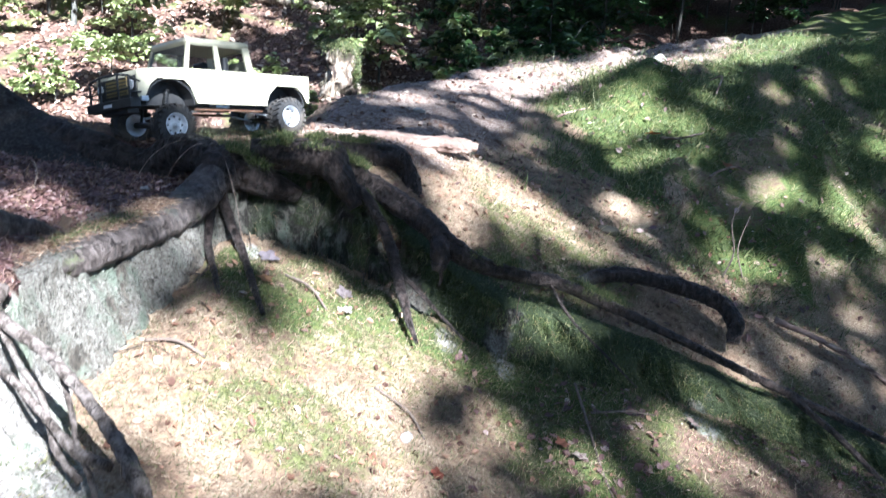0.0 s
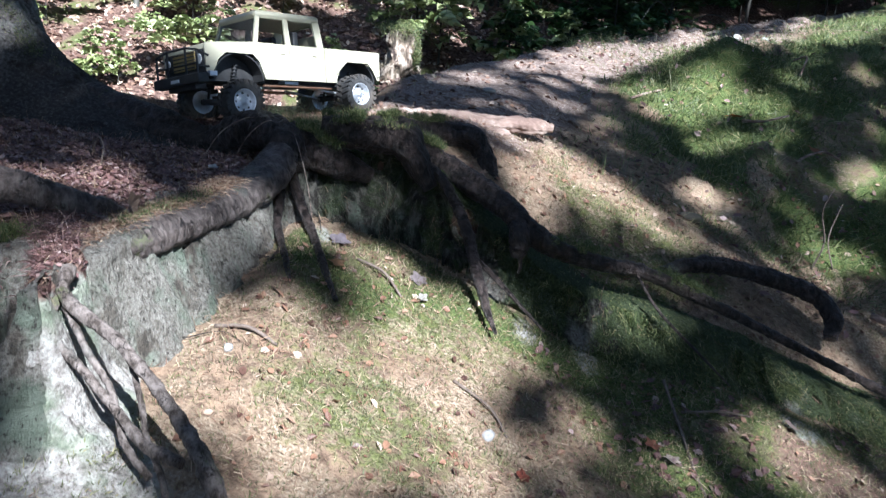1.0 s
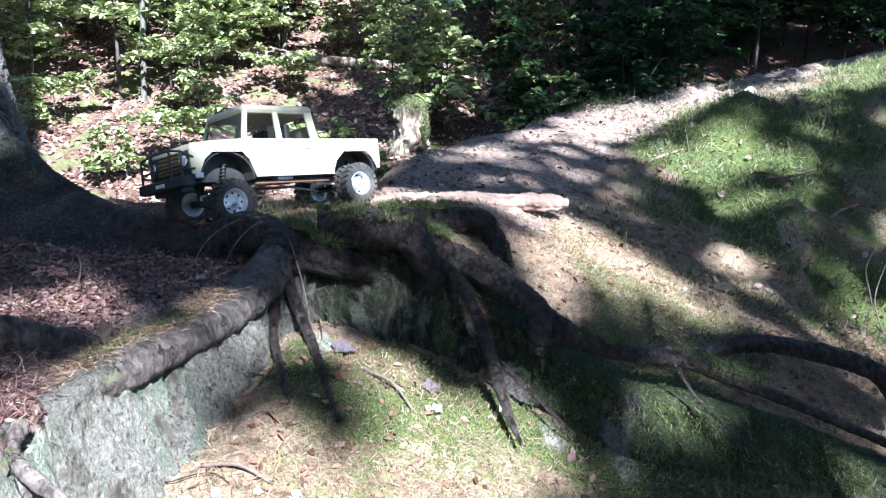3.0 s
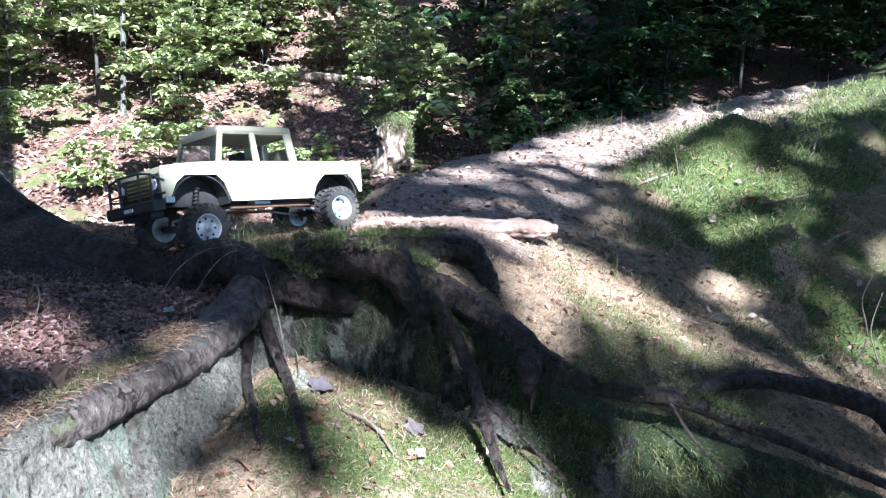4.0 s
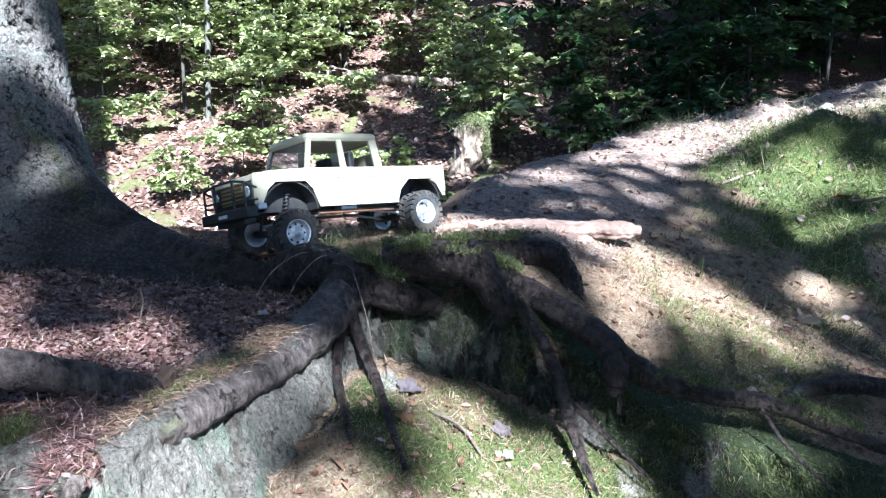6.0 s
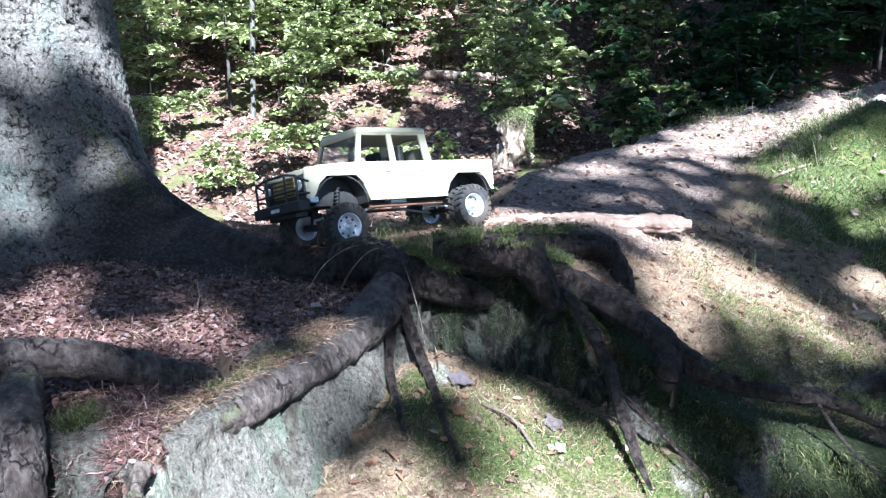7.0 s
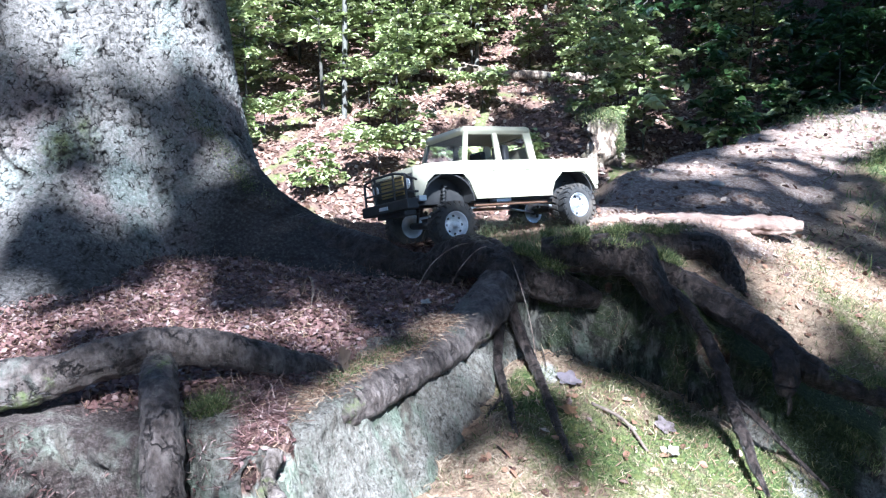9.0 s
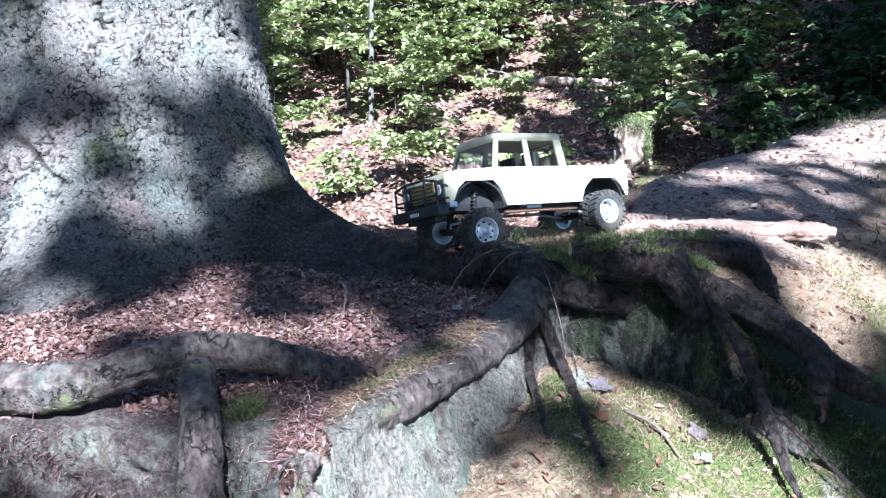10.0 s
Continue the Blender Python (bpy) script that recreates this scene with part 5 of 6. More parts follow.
# ---- undergrowth ----
def beech_sprig(name, height, branches, leaf, rng, material, droop=0.15, spread=0.5, label="", group="", base=0.25):
    """A slender young tree with flat layered sprays of leaves; made at the origin."""
    t = tagged(thing(name), label, "sapling", group)
    lean = rng.normal(size=2) * 0.06
    r0 = 0.005 + 0.005 * height
    stem = [(lean[0] * height * u * u, lean[1] * height * u * u, height * u, r0 * (1 - 0.8 * u) + 0.0015) for u in np.linspace(-0.03, 1, 6)]
    limb("stem", stem, SAPBARK, t, step=0.06, sides=7, rough=0.1)
    sp = spline(stem, 60)
    P_, N_, L_, H_ = [], [], [], []
    V_, F_, count = [], [], 0
    for i in range(branches):
        u = base + (1 - base) * (i + 0.5 * rng.random()) / branches
        a = i * 2.4 + rng.normal() * 0.3
        start = sp[min(59, int(u * 59)), :3]
        reach = spread * height * (1.05 - 0.75 * u) * rng.uniform(0.6, 1.1)
        rise = rng.uniform(-0.05, 0.35) * reach
        end = start + np.array([math.cos(a) * reach, math.sin(a) * reach, rise])
        mid = (start + end) / 2 + np.array([0, 0, reach * 0.12])
        end[2] -= droop * reach
        v, f = tube([(*start, r0 * 0.4), (*mid, r0 * 0.28), (*end, 0.0015)], step=0.09, sides=5, rough=0.05)
        V_.append(v)
        F_ += [tuple(k + count for k in q) for q in f]
        count += len(v)
        along = (end - start) / (np.linalg.norm(end - start) + 1e-6)
        side = np.array([-along[1], along[0], 0])
        n = max(8, int(reach / leaf * 9))
        s = rng.random(n) ** 0.8
        w = rng.uniform(-1, 1, n) * reach * 0.42 * (1.15 - s)
        curve = start[None] * ((1 - s) ** 2)[:, None] + mid[None] * (2 * s * (1 - s))[:, None] + end[None] * (s ** 2)[:, None]
        P_.append(curve + side[None] * w[:, None] + np.array([0, 0, 1]) * (rng.normal(size=n) * 0.018 - np.abs(w) * droop)[:, None])
        nn = np.array([0, 0, 1.0]) + rng.normal(size=(n, 3)) * 0.28
        N_.append(nn / np.linalg.norm(nn, axis=1)[:, None])
        L_.append(rng.uniform(0.7, 1.25, n) * leaf)
        H_.append(along[None] * 0.6 + side[None] * np.sign(w)[:, None])
    tagged(mesh_object("branchwork", np.vstack(V_), F_, SAPBARK, t), kind="stuff")
    v, f = leaves(np.vstack(P_), np.vstack(N_), np.concatenate(L_), rng, heading=np.vstack(H_))
    tagged(mesh_object("foliage", v, f, material, t, smooth_faces=False), kind="stuff")
    return t


def plant(proto, x, y, scale, turn, dz=0.0):
    return copy_thing(proto, pose(x, y, ground_z(x, y) + dz, 0, 0, turn) @ Matrix.Scale(scale, 4))


def settle(proto, x, y, scale, turn):
    proto.matrix_basis = pose(x, y, ground_z(x, y), 0, 0, turn) @ Matrix.Scale(scale, 4)


def build_undergrowth():
    rng = np.random.default_rng(11)
    light = [beech_sprig("beech_sapling", h, b, 0.092, rng, GREEN, label="young beech sapling with layered leaves in a sunlit tone", group="saplings on the far bank") for h, b in ((2.6, 34), (1.7, 26), (1.0, 18), (0.6, 14))]
    # Dark copies of the sapling, with the shade put into their leaf colour.
    dark = [beech_sprig("beech_sapling", h, b, 0.08, rng, DARKGREEN, label="young beech sapling with leaves coloured dark to look shaded", group="saplings in the shade") for h, b in ((2.8, 34), (1.8, 26), (1.0, 18))]
    # saplings that stand out
    plant(light[0], -3.9, 9.1, 1.1, 40)
    plant(light[0], -2.0, 12.6, 1.25, 200)
    plant(light[1], -2.9, 8.6, 0.8, 10)
    plant(light[1], -0.75, 8.9, 0.85, 120)
    plant(light[3], -3.3, 7.2, 0.8, 30)
    low = beech_sprig("beech_shrub", 0.5, 11, 0.09, rng, GREEN, droop=0.08, spread=3.2, label="low beech shrub with wide flat sprays of pale leaves", group="low shrubs on the bank", base=0.7)
    settle(low, -2.75, 7.6, 0.85, 0)
    plant(low, -1.8, 7.7, 0.8, 130)
    plant(low, -4.2, 8.3, 0.9, 40)
    plant(low, -3.4, 9.2, 1.1, 250)
    plant(low, -2.2, 9.4, 0.9, 90)
    plant(low, -5.2, 9.3, 1.1, 300)
    big = beech_sprig("broadleaf_shrub", 1.3, 14, 0.13, rng, GREEN, droop=0.3, spread=0.55, label="broad-leaved shrub with large drooping leaves", group="shrubs beside the stump")
    settle(big, -0.5, 8.8, 1.0, 0)
    plant(big, 0.25, 8.9, 0.85, 100)
    plant(big, 0.75, 8.6, 0.65, 200)
    plant(light[3], -1.35, 7.7, 0.9, 250)
    plant(light[3], -1.0, 7.4, 0.7, 100)
    for i in range(100):
        x, y = rng.uniform(-8.5, 0.6), rng.uniform(9.4, 14.5)
        k, size, turn = int(rng.integers(0, 3)), rng.uniform(0.7, 1.2), rng.uniform(0, 360)
        if x < -2.4 or i % 5 < 2:
            plant(light[k], x, y, size, turn)
    for i in range(2):
        plant(light[3], rng.uniform(-5.5, -3), rng.uniform(6.3, 8.2), rng.uniform(0.4, 0.8), rng.uniform(0, 360))
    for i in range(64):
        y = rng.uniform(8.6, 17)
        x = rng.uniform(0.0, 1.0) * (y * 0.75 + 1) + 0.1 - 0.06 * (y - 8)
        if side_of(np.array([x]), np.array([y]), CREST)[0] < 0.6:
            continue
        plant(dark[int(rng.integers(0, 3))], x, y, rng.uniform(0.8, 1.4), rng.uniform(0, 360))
    # More dark-coloured saplings, covering the hillside to stand in for its shade.
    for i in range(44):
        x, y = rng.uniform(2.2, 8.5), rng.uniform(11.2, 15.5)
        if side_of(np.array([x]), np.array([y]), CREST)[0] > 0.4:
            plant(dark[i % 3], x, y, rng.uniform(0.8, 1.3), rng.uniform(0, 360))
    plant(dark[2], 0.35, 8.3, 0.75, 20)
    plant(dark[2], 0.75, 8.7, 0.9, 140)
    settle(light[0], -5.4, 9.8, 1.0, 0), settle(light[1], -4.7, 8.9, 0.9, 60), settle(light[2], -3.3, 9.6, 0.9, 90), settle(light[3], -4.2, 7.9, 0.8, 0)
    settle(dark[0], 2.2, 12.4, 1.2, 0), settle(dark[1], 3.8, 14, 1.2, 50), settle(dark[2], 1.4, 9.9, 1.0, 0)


build_undergrowth()


def conifer(name, x, y, radius, height, rng, first=3.0):
    """A forest trunk with whorls of drooping dark boughs."""
    z0 = ground_z(x, y) - 0.1
    t = tagged(thing(name), "tall dark conifer, of the wood or of the added light-blocking ring", "tree", "trees of the wood behind")
    limb("trunk", [(x, y, z0, radius * 1.3), (x, y, z0 + 0.4, radius), (x + 0.05, y, z0 + height * 0.5, radius * 0.7), (x + 0.1, y, z0 + height, radius * 0.2)], BARK, t, step=0.12, sides=14, rough=0.12, seed=int(x * 7))
    P_, D_, L_ = [], [], []
    for k in range(46):
        h = first + (height - first) * (k / 46)
        a = k * 2.4 + rng.normal() * 0.3
        reach = (height - h) * 0.24 + 0.5
        n = int(70 * reach / 1.5)
        s = rng.random(n)
        w = rng.normal(size=n) * 0.22 * reach * (1.1 - s)
        ux, uy = math.cos(a), math.sin(a)
        P_.append(np.stack([x + ux * s * reach - uy * w, y + uy * s * reach + ux * w, z0 + h - 0.35 * s * s * reach + rng.normal(size=n) * 0.05], 1))
        D_.append(np.stack([ux - uy * np.sign(w) * 0.7, uy + ux * np.sign(w) * 0.7, -0.3 + 0 * s], 1))
        L_.append(rng.uniform(0.16, 0.34, n))
    nn = unit_up(sum(map(len, P_)), rng, 0.3)
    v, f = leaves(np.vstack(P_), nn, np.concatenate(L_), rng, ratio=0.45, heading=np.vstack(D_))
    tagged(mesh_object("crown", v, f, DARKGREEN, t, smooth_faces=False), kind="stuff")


def young_tree(x, y, radius, height, lean, material, label):
    z = ground_z(x, y)
    t = tagged(thing("young_tree"), label, "tree", "slender trees on the bank")
    limb("trunk", [(x, y, z - 0.1, radius * 1.2), (x + lean * 0.3, y, z + height * 0.3, radius), (x + lean * 0.5, y, z + height * 0.6, radius * 0.8), (x + lean, y, z + height, radius * 0.4)], material, t, step=0.05, sides=10, rough=0.15)
    limb("branch", [(x + lean * 0.4, y, z + 1.35, radius * 0.4), (x + 0.15, y - 0.1, z + 1.6, radius * 0.3), (x + 0.4, y - 0.2, z + 1.68, 0.004)], material, t, step=0.04, sides=7, rough=0.15)
    limb("branch", [(x + lean * 0.4, y, z + 1.5, radius * 0.35), (x - 0.15, y - 0.1, z + 1.85, radius * 0.25), (x - 0.3, y - 0.2, z + 2.2, 0.004)], material, t, step=0.04, sides=7, rough=0.15)


PALEBARK = surface("pale_bark", [(0.35, (0.05, 0.047, 0.04)), (0.65, (0.16, 0.155, 0.13))], 30, stretch=(1, 1, 0.4))
young_tree(-3.62, 9.0, 0.026, 5.0, 0.25, PALEBARK, "slender pale-barked tree standing on the bank")
young_tree(-1.42, 11.0, 0.04, 6.0, 0.3, SAPBARK, "slender dark-barked tree standing on the bank")
young_tree(-4.9, 10.5, 0.03, 5.0, 0.2, SAPBARK, "slender dark-barked tree standing on the bank")
young_tree(-2.6, 10.9, 0.022, 4.0, 0.1, PALEBARK, "slender pale-barked tree standing on the bank")
bank_log = tagged(thing("bank_log"), "fallen grey tree trunk lying along the bank", "log")
BL = [(-3.1, 10.6), (-2.3, 10.45), (-1.5, 10.5), (-0.6, 10.7)]
limb("stem", [(bx, by, ground_z(bx, by) + 0.06, 0.085 - 0.012 * i) for i, (bx, by) in enumerate(BL)], STUMPWOOD, bank_log, step=0.05, sides=14, rough=0.2)

wood_rng = np.random.default_rng(3)
# The ring of conifers at the end is unseen, added to hold back skylight.
for wx, wy, wr in ((3.9, 13.6, 0.16), (5.2, 15.2, 0.2), (1.6, 16.5, 0.18), (7.5, 17, 0.22), (-3, 20, 0.2), (-6.5, 19, 0.22), (-9.5, 17, 0.2), (9.5, 13, 0.25), (0, 20, 0.2), (4, 20, 0.22), (-5, 22, 0.2), (7, 22, 0.2),
                   (-12, 18, 0.25), (12, 18, 0.25), (2.5, 24, 0.2), (-1.5, 26, 0.2), (-9, 24, 0.2), (11, 24, 0.2), (-7, -17, 0.3), (4, -18, 0.3), (-1, -20, 0.3), (-12, 1, 0.3), (11, 0, 0.3), (9, 7, 0.25), (-13, 8, 0.3)) + tuple((15 * math.cos(a_) + 0.5 * (i_ % 3), -1 + 14 * math.sin(a_) - 0.7 * (i_ % 2), 0.2) for i_, a_ in enumerate(np.linspace(-math.pi - 0.35, 0.35, 26))):
    conifer("conifer", wx, wy, wr, wood_rng.uniform(10, 14) if wy > 5 else wood_rng.uniform(8, 9.5), wood_rng, first=1.2 if wy > 15 else 5.0 if wy > 5 else 0.6)


# ---- loose cover of the ground ----
def scatter(n, x0, x1, y0, y1, rng, weight):
    x, y = rng.uniform(x0, x1, n), rng.uniform(y0, y1, n)
    z, cover = land(x, y)
    keep = rng.random(n) < weight(x, y, cover)
    e = 0.006
    x, y, z = x[keep], y[keep], z[keep]
    nx, ny = -(land(x + e, y)[0] - z) / e, -(land(x, y + e)[0] - z) / e
    nrm = np.stack([nx, ny, np.ones_like(nx)], 1)
    nrm /= np.linalg.norm(nrm, axis=1)[:, None]
    return np.stack([x, y, z], 1), nrm


def cover_leaves(name, label, n, area, size, material, weight, seed, tilt=0.35, lift=0.004):
    rng = np.random.default_rng(seed)
    p, nrm = scatter(n, *area, rng, weight)
    nn = nrm + rng.normal(size=p.shape) * tilt
    nn /= np.linalg.norm(nn, axis=1)[:, None]
    v, f = leaves(p + nrm * lift, nn, rng.uniform(*size, len(p)), rng, fold=0.1)
    tagged(mesh_object(name, v, f, material, smooth_faces=False), label, "litter", kind="stuff")


def cover_blades(name, label, n, area, length, width, material, weight, seed, stand=1.0, spread=0.6, hang=False):
    rng = np.random.default_rng(seed)
    p, nrm = scatter(n, *area, rng, weight)
    d = nrm * stand + rng.normal(size=p.shape) * spread
    if hang:
        d = nrm * 0.5 + np.array([0, 0, -0.8]) + rng.normal(size=p.shape) * 0.3
    d /= np.linalg.norm(d, axis=1)[:, None]
    v, f = blades(p + nrm * 0.002, d, rng.uniform(*length, len(p)), rng.uniform(*width, len(p)), 0.3, rng)
    tagged(mesh_object(name, v, f, material, smooth_faces=False), label, "ground cover", kind="stuff")


def face_blades(name, label, n, length, width, material, weight, seed, hang):
    """Blades that grow on the earth face; weight takes x, moss, clay and the way down it."""
    rng = np.random.default_rng(seed)
    P, out, moss, clay, V = FACE
    i, j = rng.integers(1, P.shape[0] - 1, n), rng.integers(1, P.shape[1] - 1, n)
    keep = rng.random(n) < weight(P[i, j, 0], moss[i, j], clay[i, j], V[i, j], P[i, j])
    i, j = i[keep], j[keep]
    o = np.concatenate([out[j], np.full((len(j), 1), 0.25)], 1)
    d = o * (1 - 0.6 * hang) + np.array([0, 0, -1.0]) * hang + rng.normal(size=o.shape) * 0.35
    d /= np.linalg.norm(d, axis=1)[:, None]
    p = P[i, j] + rng.normal(size=o.shape) * 0.002
    v, f = blades(p, d, rng.uniform(*length, len(p)), rng.uniform(*width, len(p)), 0.35, rng)
    tagged(mesh_object(name, v, f, material, smooth_faces=False), label, "ground cover", kind="stuff")


cover_leaves("bank_litter", "brown beech leaves lying thick on the bank", 36000, (-7.5, 1.5, 5.0, 13.5), (0.035, 0.075), DEADLEAF, lambda x, y, c: c[..., 1] * np.clip(1.5 - (y - 5) / 12, 0.3, 1), 101, 0.5, 0.012)
cover_leaves("plateau_litter", "purple-brown dead leaves under the tree", 34000, (-1.8, -0.62, 1.35, 2.6), (0.006, 0.021), DARKLITTER, lambda x, y, c: c[..., 1] * 0.8 * (c[..., 2] < 0.2), 102)
cover_blades("fallen_needles", "dry conifer needles lying on the slope", 85000, (-1.8, 1.4, 1.15, 3.2), (0.012, 0.028), (0.001, 0.0018), NEEDLE, lambda x, y, c: np.clip(1 - c[..., 2] - 0.5 * c[..., 0], 0.05, 1) * 0.8, 103, 0.1, 1.0)
cover_blades("moss_carpet", "short green moss growing on the slope", 170000, (-0.75, 1.7, 1.15, 3.3), (0.006, 0.017), (0.0012, 0.0024), SLOPEMOSS, lambda x, y, c: np.clip(c[..., 0] * 1.1, 0, 1) * (np.abs(side_of(x, y, SCARP) + 0.04) > 0.06), 104, 1.0, 0.5)
cover_blades("bank_moss", "thick green moss and grass on the hummock", 90000, (0.2, 3.6, 3.0, 7.5), (0.02, 0.05), (0.002, 0.005), MOSSBLADE, lambda x, y, c: np.clip(c[..., 0], 0, 1) * np.clip(1.3 - (y - 3) / 7, 0.3, 1) * smooth(-0.5, 0.1, fbm(x * 3.4, y * 3.4, seed=95)), 105, 1.0, 0.6)
face_blades("face_moss", "short dark moss clumps on the earth face", 150000, (0.005, 0.016), (0.001, 0.002), DARKMOSS, lambda x, m, c, v, p: m * smooth(-0.05, 0.25, fbm(p[:, 0] * 20, p[:, 1] * 20, p[:, 2] * 20, 3, 91)) * (v > 0.1), 106, 0.35)
face_blades("face_litter", "needles and leaf scraps caught on the rough bank", 26000, (0.012, 0.03), (0.0012, 0.0028), DARKLITTER, lambda x, m, c, v, p: smooth(-0.86, -0.92, x) * (v > 0.12) * smooth(-0.1, 0.25, fbm(p[:, 0] * 12, p[:, 1] * 12, p[:, 2] * 12, 3, 94)), 131, 0.2)
face_blades("lip_grass", "green moss and grass fringing the lip of the bank", 60000, (0.01, 0.035), (0.001, 0.002), MOSSBLADE, lambda x, m, c, v, p: smooth(-0.5, -0.4, x) * smooth(0.35, 0.12, v) * smooth(-0.1, 0.3, fbm(x * 9, v * 3, octaves=3, seed=92)), 121, 0.45)
face_blades("hanging_moss", "shaggy green moss hanging on the low bank", 110000, (0.01, 0.03), (0.001, 0.002), MOSSBLADE, lambda x, m, c, v, p: smooth(0.0, 0.15, x) * (c < 0.4) * smooth(-0.25, 0.15, fbm(p[:, 0] * 16, p[:, 1] * 16, p[:, 2] * 10, 3, 95)), 132, 0.55)
face_blades("face_fibres", "pale hair roots and straw hanging on the earth face", 9000, (0.015, 0.05), (0.0006, 0.0012), NEEDLE, lambda x, m, c, v, p: smooth(-0.6, -0.4, x) * 0.5 * (v > 0.2) * smooth(0.0, 0.3, value_noise(x * 22, v * 2, seed=93)), 122, 0.75)
cover_leaves("slope_litter", "scattered small brown leaves on the slope", 7500, (-0.7, 1.6, 1.15, 3.6), (0.006, 0.026), BROWNLEAF, lambda x, y, c: 0.4 * (c[..., 2] < 0.15) * (np.abs(side_of(x, y, SCARP) + 0.05) > 0.09), 107)
cover_leaves("foot_litter", "brown leaves and scraps on the low shaded slope", 2600, (0.1, 1.6, 1.3, 2.25), (0.012, 0.036), DARKLITTER, lambda x, y, c: 0.5 * smooth(-0.1, 0.3, fbm(x * 4, y * 4, seed=99)), 133)
cover_leaves("path_litter", "leaf scraps and grit on the path", 7000, (-0.7, 2.2, 2.9, 8), (0.008, 0.034), DEADLEAF, lambda x, y, c: 0.7 * c[..., 3] + 0.15, 108)
cover_blades("hub_grass", "thin grass tufts on the root mound", 2600, (-0.74, -0.32, 2.46, 2.72), (0.03, 0.09), (0.0006, 0.0013), GRASS, lambda x, y, c: 0.8 + 0 * x, 109, 1.0, 0.55)
cover_blades("crest_grass", "dry grass along the edge of the path", 9000, (-1.0, 2.6, 3.0, 9), (0.015, 0.05), (0.0015, 0.003), GRASS, lambda x, y, c: (np.abs(side_of(x, y, CREST) - 0.08) < 0.12) * 0.8, 110, 1.0, 0.5)


# ---- small things ----
def lone_leaf(x, y, length, colour, label, turn, lobes=5, dz=0.008):
    """A single curled leaf with a lobed edge."""
    bm = bmesh.new()
    n = 26
    ring = []
    for i in range(n):
        a = 2 * math.pi * i / n
        r = (0.30 + 0.20 * abs(math.cos(a * 0.5))) * (1 + 0.22 * math.cos(lobes * a))
        px, py = math.cos(a) * r * length, math.sin(a) * r * length * 0.75
        ring.append(bm.verts.new((px, py, 0.16 * length * math.sin(a * 2 + 1) * r + 0.5 * abs(py) * 0.5)))
    mid = bm.verts.new((0, 0, -0.002))
    for i in range(n):
        bm.faces.new((mid, ring[i], ring[(i + 1) % n]))
    m = surface("leaf_" + label.split()[0], [(0.3, tuple(c * 0.45 for c in colour)), (0.7, tuple(c * 0.75 for c in colour))], 60, rough=0.6, relief=0.4, depth=0.002)
    me = bpy.data.meshes.new("fallen_leaf")
    bmesh.ops.solidify(bm, geom=bm.faces[:], thickness=0.0012)
    bm.to_mesh(me)
    bm.free()
    me.materials.append(m)
    ob = tagged(new("fallen_leaf", me), label, "leaf", "fallen leaves lying singly")
    e = 0.03
    z = ground_z(x, y)
    nrm = Vector((-(ground_z(x + e, y) - z) / e, -(ground_z(x, y + e) - z) / e, 1)).normalized()
    ob.matrix_world = Matrix.Translation((x, y, z + dz)) @ nrm.to_track_quat('Z', 'Y').to_matrix().to_4x4() @ pose(0, 0, 0, 0, 0, turn)


LEAVES = [(-0.418, 2.226, 0.075, (0.30, 0.25, 0.27), "lilac-grey lobed leaf lying at the foot of the scarp", 20), (-0.206, 2.175, 0.06, (0.36, 0.29, 0.28), "pale pinkish lobed leaf lying on mossy ground", 80),
          (-0.192, 2.083, 0.035, (0.5, 0.46, 0.4), "whitish dry leaf lying on straw", 10), (-0.40, 2.10, 0.045, (0.4, 0.22, 0.1), "light brown oval leaf on moss", 150),
          (1.068, 4.071, 0.1, (0.62, 0.2, 0.02), "bright orange leaf lying on green moss", 40), (1.394, 3.899, 0.09, (0.36, 0.13, 0.04), "rusty orange leaf lying on the mossy bank", 100),
          (-0.744, 2.224, 0.035, (0.62, 0.6, 0.56), "white bleached leaf scrap on brown litter", 60), (0.05, 1.62, 0.04, (0.33, 0.09, 0.05), "reddish leaf lying on the sunny slope", 30),
          (0.36, 1.9, 0.05, (0.35, 0.14, 0.08), "red-brown leaf on the shaded slope", 200), (0.40, 1.86, 0.045, (0.45, 0.36, 0.3), "pale tan leaf on the shaded slope", 120), (0.76, 2.12, 0.06, (0.36, 0.25, 0.22), "pinkish brown leaf below the roots", 0)]
for row in LEAVES:
    lone_leaf(*row, dz=0.05 if row[1] > 3.5 else 0.012)
lone_leaf(-0.765, 1.77, 0.06, (0.42, 0.3, 0.22), "tan curled leaf lying beside the ledge root", 10, dz=0.03)


def stone(x, y, r, squash, label, seed, material=STONE):
    bm = bmesh.new()
    bmesh.ops.create_icosphere(bm, subdivisions=3, radius=1.0)
    for v in bm.verts:
        k = 1 + 0.28 * noise.noise(v.co * 1.3 + Vector((seed, 0, 0))) + 0.08 * noise.noise(v.co * 4 + Vector((seed, 3, 0)))
        v.co = Vector((v.co.x * r * k, v.co.y * r * 0.8 * k, v.co.z * r * squash * k))
    me = bpy.data.meshes.new("stone")
    bm.to_mesh(me)
    bm.free()
    me.materials.append(material)
    me.shade_smooth()
    ob = tagged(new("stone", me), label, "stone", "stones on the ground")
    ob.matrix_world = pose(x, y, ground_z(x, y) + r * squash * 0.35, 0, 0, seed * 40)


